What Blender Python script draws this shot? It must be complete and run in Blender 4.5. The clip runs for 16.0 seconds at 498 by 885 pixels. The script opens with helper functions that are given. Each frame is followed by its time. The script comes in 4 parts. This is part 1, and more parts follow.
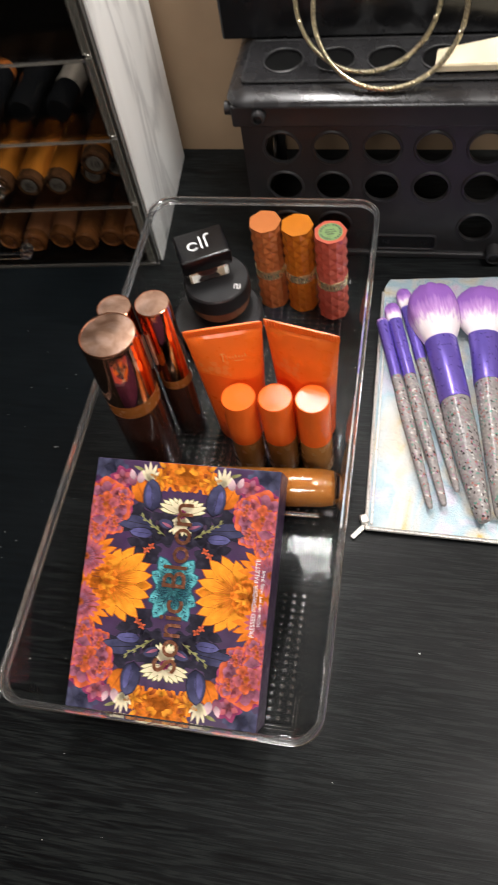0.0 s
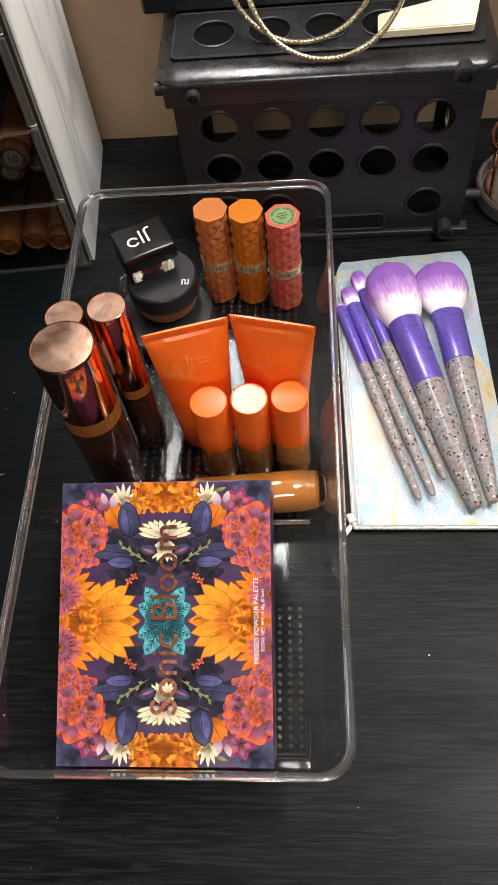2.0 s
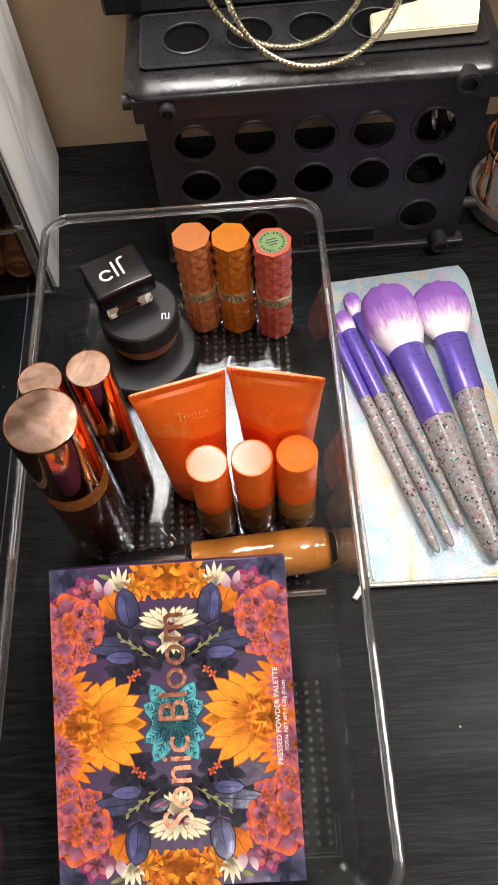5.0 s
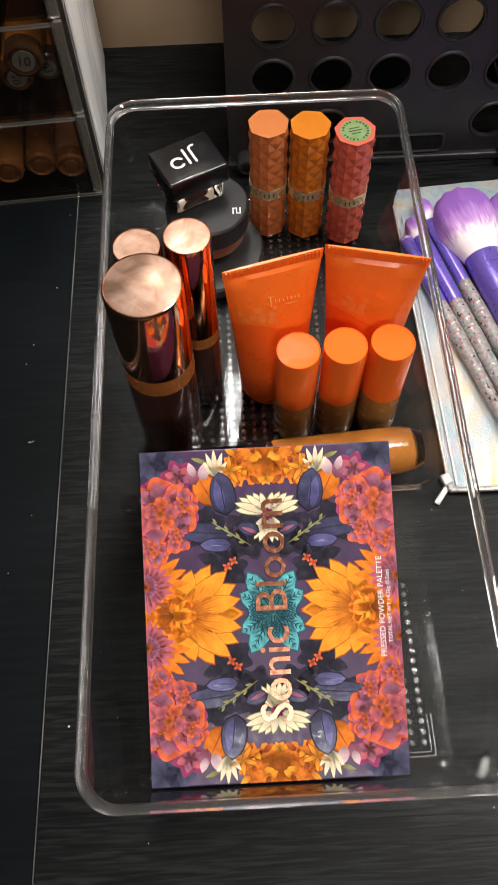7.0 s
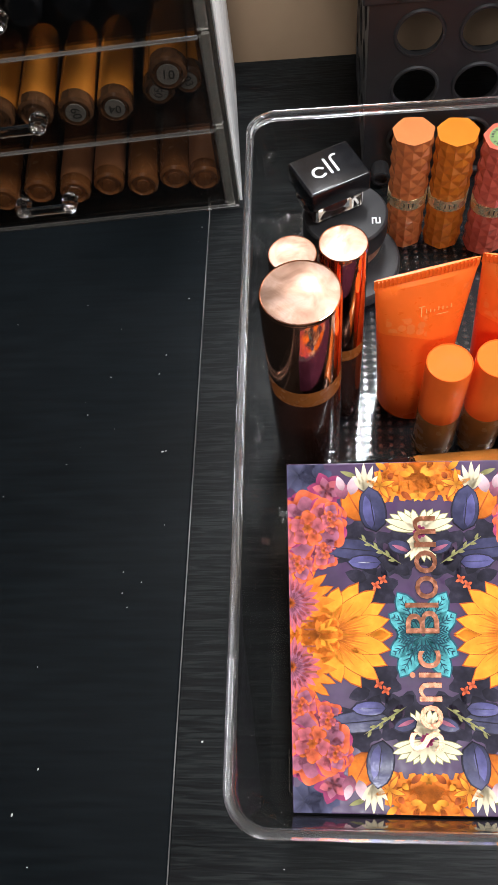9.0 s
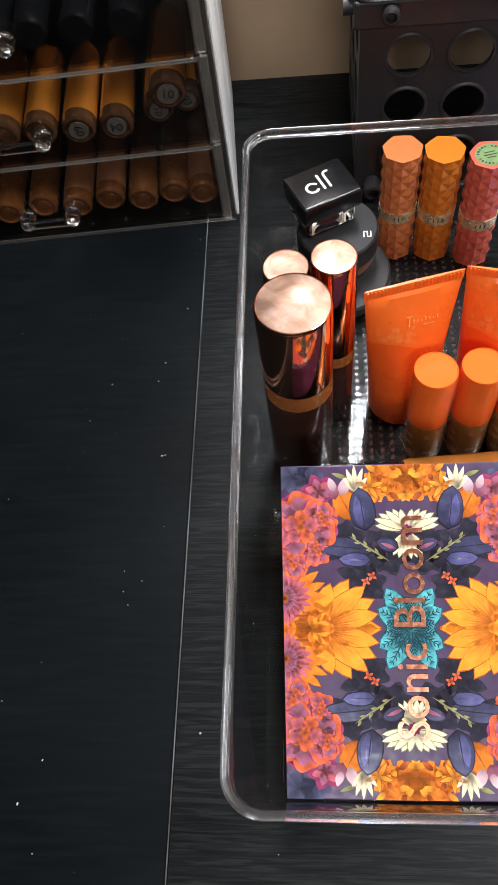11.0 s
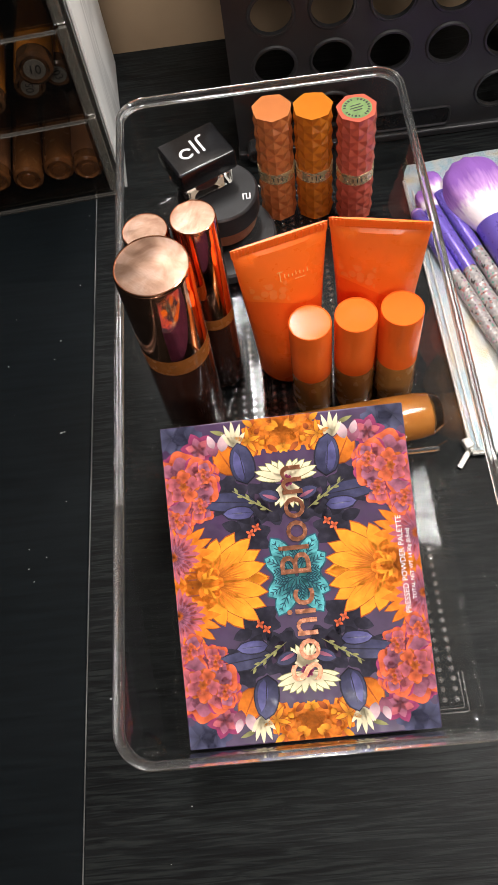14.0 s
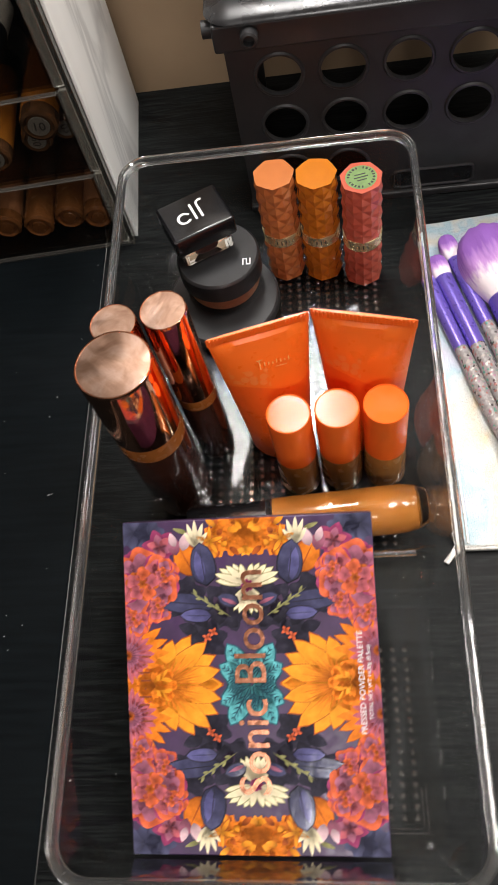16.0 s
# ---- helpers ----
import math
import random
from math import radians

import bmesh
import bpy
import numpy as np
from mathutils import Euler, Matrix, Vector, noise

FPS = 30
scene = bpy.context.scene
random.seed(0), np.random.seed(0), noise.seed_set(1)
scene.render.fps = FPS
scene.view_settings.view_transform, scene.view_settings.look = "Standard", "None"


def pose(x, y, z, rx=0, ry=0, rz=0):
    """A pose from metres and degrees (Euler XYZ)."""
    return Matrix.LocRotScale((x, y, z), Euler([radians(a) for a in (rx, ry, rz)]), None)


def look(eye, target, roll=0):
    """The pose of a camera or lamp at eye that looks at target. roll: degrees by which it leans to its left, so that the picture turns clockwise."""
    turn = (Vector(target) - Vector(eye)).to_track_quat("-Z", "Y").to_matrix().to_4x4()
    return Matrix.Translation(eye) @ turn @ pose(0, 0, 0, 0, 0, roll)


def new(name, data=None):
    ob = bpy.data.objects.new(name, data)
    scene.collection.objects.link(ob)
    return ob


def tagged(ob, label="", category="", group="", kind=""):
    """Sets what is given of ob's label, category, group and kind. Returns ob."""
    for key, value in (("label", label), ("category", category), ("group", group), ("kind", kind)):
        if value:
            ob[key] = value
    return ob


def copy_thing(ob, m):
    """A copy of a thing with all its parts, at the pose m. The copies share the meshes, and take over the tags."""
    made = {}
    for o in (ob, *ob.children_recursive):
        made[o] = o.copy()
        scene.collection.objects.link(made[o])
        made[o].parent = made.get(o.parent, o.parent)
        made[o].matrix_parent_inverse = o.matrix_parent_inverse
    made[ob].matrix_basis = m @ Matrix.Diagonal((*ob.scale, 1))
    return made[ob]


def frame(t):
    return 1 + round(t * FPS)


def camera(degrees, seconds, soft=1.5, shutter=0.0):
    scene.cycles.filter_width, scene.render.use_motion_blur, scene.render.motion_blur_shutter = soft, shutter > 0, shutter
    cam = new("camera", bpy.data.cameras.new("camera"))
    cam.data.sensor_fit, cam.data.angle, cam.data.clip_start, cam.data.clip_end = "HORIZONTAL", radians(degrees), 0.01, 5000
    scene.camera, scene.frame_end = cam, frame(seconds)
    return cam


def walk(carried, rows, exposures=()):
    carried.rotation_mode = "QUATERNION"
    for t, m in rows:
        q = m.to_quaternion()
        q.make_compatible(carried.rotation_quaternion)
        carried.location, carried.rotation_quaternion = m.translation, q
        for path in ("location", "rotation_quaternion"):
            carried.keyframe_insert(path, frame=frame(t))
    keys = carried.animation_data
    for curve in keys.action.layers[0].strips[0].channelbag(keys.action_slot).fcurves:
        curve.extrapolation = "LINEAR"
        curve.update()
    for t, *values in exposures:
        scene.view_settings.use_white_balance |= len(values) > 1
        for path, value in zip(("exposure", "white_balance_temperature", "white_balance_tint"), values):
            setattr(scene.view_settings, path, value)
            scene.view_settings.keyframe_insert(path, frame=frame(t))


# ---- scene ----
cam = camera(35.7, 16.0, shutter=0.4)
PATH = [
    (0, (0.186, -0.082, 0.499), (-0.193, 0.924, -1.188), -13.3),
    (0.5, (0.19, -0.061, 0.471), (-0.094, 0.899, -1.26), -10.9),
    (1, (0.169, -0.063, 0.467), (-0.066, 0.922, -1.257), -10.2),
    (1.5, (0.148, -0.06, 0.464), (-0.012, 0.905, -1.28), -7.8),
    (2, (0.141, -0.058, 0.472), (-0.018, 0.954, -1.246), -9.0),
    (2.5, (0.137, -0.05, 0.466), (0.016, 0.942, -1.267), -8.1),
    (3, (0.116, -0.027, 0.471), (0.009, 0.968, -1.261), -5.7),
    (3.5, (0.119, -0.024, 0.455), (0.03, 0.92, -1.307), -6.4),
    (6, (0.09, 0.026, 0.459), (0.058, 0.98, -1.298), -5.7),
    (6.5, (0.043, 0.016, 0.461), (-0.029, 0.921, -1.321), -8.2),
    (7, (0.049, -0.019, 0.418), (0.066, 0.877, -1.37), -1.9),
    (7.5, (0.05, -0.025, 0.419), (-0.01, 0.918, -1.344), -6.0),
    (8, (0.018, -0.021, 0.409), (-0.178, 0.934, -1.337), -10.4),
    (8.5, (0.017, -0.015, 0.408), (-0.176, 0.922, -1.348), -11.6),
    (11, (0.02, -0.027, 0.424), (-0.166, 0.932, -1.321), -11.1),
    (11.5, (0.013, -0.024, 0.425), (-0.198, 0.933, -1.318), -12.4),
    (12, (0.022, -0.023, 0.427), (-0.161, 0.956, -1.307), -12.2),
    (12.5, (0.034, -0.015, 0.432), (-0.119, 0.968, -1.303), -12.8),
    (13, (0.036, -0.017, 0.431), (-0.134, 0.95, -1.311), -14.6),
    (13.5, (0.043, -0.024, 0.445), (-0.081, 0.967, -1.287), -12.4),
    (14, (0.062, -0.04, 0.42), (-0.04, 0.875, -1.355), -12.0),
    (14.5, (0.043, -0.033, 0.439), (-0.047, 0.918, -1.318), -9.1),
    (15, (0.043, -0.036, 0.43), (-0.025, 0.887, -1.343), -8.8),
    (15.5, (0.062, -0.028, 0.43), (-0.03, 0.932, -1.322), -10.7),
    (16, (0.112, 0.013, 0.428), (-0.156, 0.898, -1.345), -18.4),
]
walk(cam, [(t, look(eye, target, roll)) for t, eye, target, roll in PATH], exposures=(
    (0.0, 0.02, 6350, 10), (2.5, 0.08, 6350, 10), (5.5, 0.05, 6400, 10), (6.5, 0.15, 6400, 10), (7.5, 0.0, 6500, 10), (8.0, 0.22, 6100, 10), (8.5, 0.50, 5900, 10),
    (9.8, 0.48, 5900, 10), (11.0, 0.38, 5900, 10), (12.0, 0.65, 5900, 10), (12.5, 0.60, 6000, 10), (13.5, 0.46, 6200, 10), (14.5, 0.15, 6450, 10), (15.5, 0.20, 6350, 10), (16.0, 0.10, 6400, 10)))

# ---------------------------------------------------------------- light
world = bpy.data.worlds.new("world")
scene.world = world
world.use_nodes = True
world.node_tree.nodes["Background"].inputs[0].default_value = (1.0, 0.9, 0.8, 1)
world.node_tree.nodes["Background"].inputs[1].default_value = 0.05


def area_lamp(name, eye, target, sx, sy, watts, colour):
    data = bpy.data.lights.new(name, "AREA")
    data.shape, data.size, data.size_y, data.energy, data.color = "RECTANGLE", sx, sy, watts, colour
    ob = new(name, data)
    ob.matrix_world = look(eye, target)
    return ob


area_lamp("vanity_lamp", (0.060, 0.500, 0.575), (0.07, 0.05, 0.10), 0.072, 0.32, 4.0, (1.0, 0.96, 0.92))
area_lamp("ceiling_lamp", (0.76, 0.22, 1.50), (0.30, 0.15, 0.0), 0.5, 0.5, 20.0, (1.0, 0.95, 0.89))
area_lamp("room_lamp", (0.14, -1.42, 1.52), (0.08, 0.15, 0.0), 0.40, 0.40, 13.0, (1.0, 0.96, 0.92))


# ---------------------------------------------------------------- materials
def material(name, colour, rough=0.5, metal=0.0, **more):
    m = bpy.data.materials.new(name)
    m.use_nodes = True
    b = m.node_tree.nodes["Principled BSDF"]
    b.inputs["Base Color"].default_value = (*colour, 1)
    b.inputs["Roughness"].default_value = rough
    b.inputs["Metallic"].default_value = metal
    for key, value in more.items():
        b.inputs[key.replace("_", " ")].default_value = value
    return m


def noise_node(m, scale, stretch=(1, 1, 1), detail=6.0, space="Object"):
    nt = m.node_tree
    tc = nt.nodes.new("ShaderNodeTexCoord")
    mp = nt.nodes.new("ShaderNodeMapping")
    mp.inputs["Scale"].default_value = stretch
    nz = nt.nodes.new("ShaderNodeTexNoise")
    nz.inputs["Scale"].default_value = scale
    nz.inputs["Detail"].default_value = detail
    nt.links.new(tc.outputs[space], mp.inputs["Vector"])
    nt.links.new(mp.outputs["Vector"], nz.inputs["Vector"])
    return nz


def ramp(m, source, stops, target):
    nt = m.node_tree
    r = nt.nodes.new("ShaderNodeValToRGB")
    while len(r.color_ramp.elements) < len(stops):
        r.color_ramp.elements.new(0.5)
    for e, (p, c) in zip(r.color_ramp.elements, stops):
        e.position, e.color = p, (*c, 1)
    nt.links.new(source.outputs[0], r.inputs[0])
    nt.links.new(r.outputs[0], nt.nodes["Principled BSDF"].inputs[target])
    return r


def bump(m, source, strength, distance):
    nt = m.node_tree
    b = nt.nodes.new("ShaderNodeBump")
    b.inputs["Strength"].default_value = strength
    b.inputs["Distance"].default_value = distance
    nt.links.new(source.outputs[0], b.inputs["Height"])
    nt.links.new(b.outputs[0], nt.nodes["Principled BSDF"].inputs["Normal"])


def worn(name, colour, rough, metal=0.0, spread=0.15, scale=60.0, grain=0.0, wear=0.12, **more):
    """Colour that wavers a little at two scales, with uneven gloss and a fine grain."""
    m = material(name, colour, rough, metal, **more)
    nz = noise_node(m, scale)
    lo = tuple(c * (1 - spread) for c in colour)
    hi = tuple(min(1, c * (1 + spread)) for c in colour)
    ramp(m, nz, ((0.3, lo), (0.7, hi)), "Base Color")
    nz2 = noise_node(m, scale * 2.7)
    ramp(m, nz2, ((0.3, (max(0.02, rough - wear),) * 3), (0.75, (min(1, rough + wear),) * 3)), "Roughness")
    if grain:
        bump(m, noise_node(m, scale * 14), 0.4, grain)
    return m


M = {}
# black ash-grain laminate, grain along x
m = M["desk"] = material("black_wood", (0.012, 0.012, 0.013), 0.42, Specular_IOR_Level=0.15)
g = noise_node(m, 560, (0.055, 1.0, 1.0), 6)
g.inputs["Distortion"].default_value = 0.9
ramp(m, g, ((0.36, (0.001, 0.001, 0.0014)), (0.50, (0.0036, 0.0043, 0.0047)), (0.62, (0.011, 0.0128, 0.0124)), (0.74, (0.0044, 0.005, 0.0055))), "Base Color")
ramp(m, noise_node(m, 40, (0.15, 1, 1), 6), ((0.35, (0.50,) * 3), (0.65, (0.36,) * 3)), "Roughness")
bump(m, g, 0.35, 0.0005)
m = M["desk_dark"] = material("black_laminate", (0.009, 0.010, 0.012), 0.42, Specular_IOR_Level=0.12)
g = noise_node(m, 300, (0.08, 1.0, 1.0), 5)
ramp(m, g, ((0.35, (0.0018, 0.0028, 0.0036)), (0.7, (0.0036, 0.0054, 0.0066))), "Base Color")
ramp(m, noise_node(m, 9, (0.6, 1, 1), 4), ((0.3, (0.36,) * 3), (0.7, (0.52,) * 3)), "Roughness")
bump(m, noise_node(m, 300, (0.08, 1.0, 1.0), 5), 0.15, 0.0004)
m = M["wall"] = material("brown_wall", (0.20, 0.135, 0.085), 0.55)
ramp(m, noise_node(m, 9), ((0.3, (0.26, 0.175, 0.105)), (0.7, (0.37, 0.255, 0.155))), "Base Color")
bump(m, noise_node(m, 60), 0.3, 0.001)
M["paint"] = worn("pale_paint", (0.62, 0.58, 0.52), 0.8, scale=4)
M["carpet"] = worn("carpet", (0.12, 0.10, 0.09), 0.95, scale=30, grain=0.002)


def thin_clear(name, tint, rough, ior):
    m = bpy.data.materials.new(name)
    m.use_nodes = True
    nt = m.node_tree
    nt.nodes.remove(nt.nodes["Principled BSDF"])
    tr, gl, fr, mx = (nt.nodes.new("ShaderNode" + n) for n in ("BsdfTransparent", "BsdfGlossy", "LayerWeight", "MixShader"))
    tr.inputs[0].default_value = (*tint, 1)
    gl.inputs["Color"].default_value = (1, 1, 1, 1)
    gl.inputs["Roughness"].default_value = rough
    fr.inputs["Blend"].default_value = 0.5
    pw, ma = nt.nodes.new("ShaderNodeMath"), nt.nodes.new("ShaderNodeMath")
    pw.operation, ma.operation = "POWER", "MULTIPLY_ADD"
    pw.inputs[1].default_value = 3.8
    ma.inputs[1].default_value = 0.48
    ma.inputs[2].default_value = ((ior - 1) / (ior + 1)) ** 2
    nt.links.new(fr.outputs["Facing"], pw.inputs[0])
    nt.links.new(pw.outputs[0], ma.inputs[0])
    nt.links.new(ma.outputs[0], mx.inputs[0])
    nt.links.new(tr.outputs[0], mx.inputs[1])
    nt.links.new(gl.outputs[0], mx.inputs[2])
    nt.links.new(mx.outputs[0], nt.nodes["Material Output"].inputs["Surface"])
    return m


M["clear"] = thin_clear("clear_plastic", (0.93, 0.935, 0.935), 0.06, 1.27)
M["rim"] = material("rim_plastic", (0.97, 0.975, 0.975), 0.045, Transmission_Weight=0.99, IOR=1.54, Coat_Weight=0.2, Coat_Roughness=0.2)
M["dot"] = thin_clear("moulded_dots", (0.92, 0.925, 0.925), 0.13, 1.95)
M["acrylic"] = thin_clear("smoky_acrylic", (0.70, 0.66, 0.61), 0.06, 1.45)
M["acrylic_edge"] = material("acrylic_edge", (0.30, 0.28, 0.25), 0.12, Transmission_Weight=0.92, IOR=1.45)
M["acrylic_frame"] = material("clear_frame", (0.40, 0.38, 0.33), 0.16, Transmission_Weight=0.88, IOR=1.45)
M["crystal"] = material("crystal", (0.98, 0.97, 0.94), 0.01, Transmission_Weight=1.0, IOR=1.5)
M["plum_case"] = worn("plum_cardboard", (0.050, 0.022, 0.070), 0.4, spread=0.3, scale=80)
m = M["marble"] = material("white_marble_film", (0.8, 0.8, 0.78), 0.35)
g = noise_node(m, 16, (1, 1.0, 0.25), 5)
g.inputs["Distortion"].default_value = 0.9
ramp(m, g, ((0.35, (0.88, 0.88, 0.86)), (0.50, (0.84, 0.84, 0.82)), (0.56, (0.60, 0.60, 0.59)), (0.63, (0.86, 0.86, 0.84))), "Base Color")
M["crate"] = worn("black_crate_plastic", (0.016, 0.0155, 0.0165), 0.5, spread=0.2, scale=30, grain=0.0002, Specular_IOR_Level=0.5)
M["crate_lid"] = worn("black_lid_plastic", (0.015, 0.0145, 0.0155), 0.27, spread=0.2, scale=30, grain=0.0001)
# near-black that paints the darkness seen through the lid's holes
M["hole_shade"] = material("hole_shade_black", (0.003, 0.003, 0.003), 0.9, Specular_IOR_Level=0.1)
M["black"] = worn("black_plastic", (0.008, 0.008, 0.009), 0.24, spread=0.2, scale=40, wear=0.08)
M["lid_black"] = worn("black_gloss_lid", (0.006, 0.006, 0.007), 0.22, spread=0.2, scale=50, wear=0.05)
M["satin_black"] = worn("black_satin_lid", (0.014, 0.014, 0.015), 0.42, spread=0.2, scale=50)
M["rust_ink"] = material("rust_ink", (0.25, 0.05, 0.01), 0.4)
M["white_ink"] = material("white_ink", (0.80, 0.80, 0.80), 0.5)
M["dark_ink"] = material("dark_ink", (0.02, 0.02, 0.02), 0.5)
M["copper"] = worn("rose_copper", (0.82, 0.40, 0.25), 0.10, 1.0, spread=0.10, scale=90, wear=0.07)
m = M["copper_top"] = material("scuffed_rose_copper", (0.6, 0.36, 0.26), 0.35, 0.88)
g = noise_node(m, 70, (1, 1, 1), 8)
g.inputs["Distortion"].default_value = 1.2
ramp(m, g, ((0.30, (0.19, 0.105, 0.07)), (0.46, (0.27, 0.165, 0.115)), (0.60, (0.33, 0.22, 0.17)), (0.74, (0.23, 0.13, 0.09))), "Base Color")
ramp(m, noise_node(m, 110, (1, 0.5, 1), 7), ((0.36, (0.32,) * 3), (0.62, (0.56,) * 3)), "Roughness")
bump(m, noise_node(m, 110, (1, 0.35, 1), 7), 0.6, 0.0009)
M["amber"] = worn("deep_brown_glass", (0.040, 0.014, 0.009), 0.10, spread=0.25, scale=40, wear=0.05, Coat_Weight=1.0)
M["amber_band"] = worn("caramel_band", (0.30, 0.10, 0.022), 0.25, spread=0.12, scale=60)
m = M["orange_tube"] = worn("orange_soft_plastic", (0.88, 0.118, 0.010), 0.34, spread=0.05, scale=35, grain=0.00005)
nt = m.node_tree
bs = nt.nodes["Principled BSDF"]
old = bs.inputs["Base Color"].links[0].from_socket
tc = nt.nodes.new("ShaderNodeTexCoord")
sep = nt.nodes.new("ShaderNodeSeparateXYZ")
nt.links.new(tc.outputs["Object"], sep.inputs[0])


def maths(op, a, b):
    n = nt.nodes.new("ShaderNodeMath")
    n.operation = op
    for i, v in enumerate((a, b)):
        if hasattr(v, "is_linked"):
            nt.links.new(v, n.inputs[i])
        else:
            n.inputs[i].default_value = v
    return n.outputs[0]


wave = maths("MULTIPLY", maths("SINE", maths("MULTIPLY", sep.outputs["X"], 95.0), 0.0), 0.0045)
above = maths("GREATER_THAN", maths("ADD", sep.outputs["Z"], wave), 0.071)
mix = nt.nodes.new("ShaderNodeMix")
mix.data_type = "RGBA"
nt.links.new(above, mix.inputs["Factor"])
nt.links.new(old, mix.inputs[6])
mix.inputs[7].default_value = (0.95, 0.172, 0.016, 1)
cmb = nt.nodes.new("ShaderNodeCombineXYZ")
nt.links.new(sep.outputs["X"], cmb.inputs[0])
nt.links.new(sep.outputs["Z"], cmb.inputs[1])
dots = nt.nodes.new("ShaderNodeTexVoronoi")
dots.voronoi_dimensions = "2D"
dots.inputs["Scale"].default_value = 190
nt.links.new(cmb.outputs[0], dots.inputs["Vector"])
spot = maths("LESS_THAN", dots.outputs["Distance"], 0.40)
spot = maths("MULTIPLY", spot, maths("GREATER_THAN", maths("ADD", sep.outputs["Z"], wave), 0.073))
spot = maths("MULTIPLY", spot, maths("LESS_THAN", sep.outputs["Z"], 0.087))
spot = maths("MULTIPLY", spot, maths("LESS_THAN", maths("ABSOLUTE", maths("ADD", sep.outputs["X"], 0.010), 0.0), 0.010))
mix2 = nt.nodes.new("ShaderNodeMix")
mix2.data_type = "RGBA"
nt.links.new(maths("MULTIPLY", spot, 0.32), mix2.inputs["Factor"])
nt.links.new(mix.outputs[2], mix2.inputs[6])
mix2.inputs[7].default_value = (0.92, 0.34, 0.10, 1)
nt.links.new(mix2.outputs[2], bs.inputs["Base Color"])
M["orange_cap"] = worn("orange_cap", (0.90, 0.145, 0.018), 0.15, spread=0.06, scale=40, wear=0.05, Specular_IOR_Level=0.18)
M["tan_stick"] = worn("tan_product", (0.33, 0.14, 0.035), 0.25, spread=0.12, scale=60, Coat_Weight=0.6)
M["foundation"] = worn("foundation_fluid", (0.34, 0.128, 0.024), 0.10, spread=0.12, scale=40, wear=0.05, Coat_Weight=1.0)
M["drawer_fluid"] = worn("amber_fluid", (0.50, 0.195, 0.026), 0.12, spread=0.15, scale=40, wear=0.05, Coat_Weight=0.8)
M["peach"] = worn("peach_lipstick_case", (0.44, 0.145, 0.045), 0.18, wear=0.05, spread=0.06)
M["ochre"] = worn("ochre_lipstick_case", (0.46, 0.145, 0.013), 0.18, wear=0.05, spread=0.06)
M["rose"] = worn("rose_lipstick_case", (0.47, 0.105, 0.068), 0.18, wear=0.05, spread=0.06)
M["foil"] = worn("copper_foil", (0.66, 0.28, 0.17), 0.24, 0.95, spread=0.2, scale=150)
M["gold"] = worn("pale_gold", (0.92, 0.76, 0.44), 0.27, 0.8, spread=0.05, scale=60, wear=0.05)
M["hoop_gold"] = worn("silvery_gold", (0.80, 0.70, 0.50), 0.30, 1.0, spread=0.3, scale=400)
M["gold_ink"] = material("gold_ink", (0.85, 0.50, 0.16), 0.35)
M["green"] = worn("green_sticker", (0.14, 0.23, 0.075), 0.5, scale=200)
M["powder"] = worn("brown_powder", (0.34, 0.15, 0.065), 0.6, scale=150)
M["maroon"] = material("maroon_sticker", (0.10, 0.03, 0.03), 0.5)
M["violet_metal"] = worn("violet_ferrule", (0.165, 0.115, 0.50), 0.30, 0.45, spread=0.04, scale=120, wear=0.04)
M["label_white"] = material("white_label", (0.78, 0.77, 0.73), 0.5)
M["cream"] = worn("cream_card", (0.80, 0.70, 0.50), 0.6, spread=0.05, scale=30)
M["foot_glass"] = worn("brown_foot_glass", (0.085, 0.042, 0.020), 0.10, spread=0.4, scale=150, wear=0.05, Coat_Weight=0.8)
M["foot_sticker"] = worn("grey_foot_sticker", (0.17, 0.165, 0.155), 0.5, scale=150)
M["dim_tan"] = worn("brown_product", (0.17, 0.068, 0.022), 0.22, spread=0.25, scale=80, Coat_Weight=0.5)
M["jet"] = worn("dark_bottle", (0.006, 0.007, 0.009), 0.12, spread=0.2)
M["rose_wire"] = worn("rose_gold_wire", (0.75, 0.36, 0.20), 0.22, 1.0)
M["grey_base"] = worn("grey_resin", (0.10, 0.085, 0.08), 0.35, scale=50)
M["seam"] = worn("seam_edge", (0.10, 0.10, 0.095), 0.6, spread=0.8, scale=25)
M["dust"] = material("dust", (0.55, 0.55, 0.52), 0.9)
# holographic film
m = M["holo"] = material("holographic_film", (0.8, 0.85, 0.85), 0.38, 0.22)
g = noise_node(m, 22, (1, 0.7, 1), 3)
g.inputs["Distortion"].default_value = 1.6
ramp(m, g, ((0.28, (0.54, 0.38, 0.13)), (0.37, (0.50, 0.47, 0.39)), (0.46, (0.46, 0.50, 0.51)), (0.54, (0.33, 0.46, 0.52)), (0.63, (0.46, 0.47, 0.55)), (0.73, (0.53, 0.39, 0.49))), "Base Color")
ramp(m, noise_node(m, 1500, (1, 1, 1), 2), ((0.35, (0.16,) * 3), (0.7, (0.50,) * 3)), "Roughness")
bump(m, noise_node(m, 1300, (1, 1, 1), 2), 0.6, 0.0005)
M["silver_binding"] = worn("silver_binding", (0.72, 0.70, 0.66), 0.35, 0.7, scale=400, grain=0.0003)
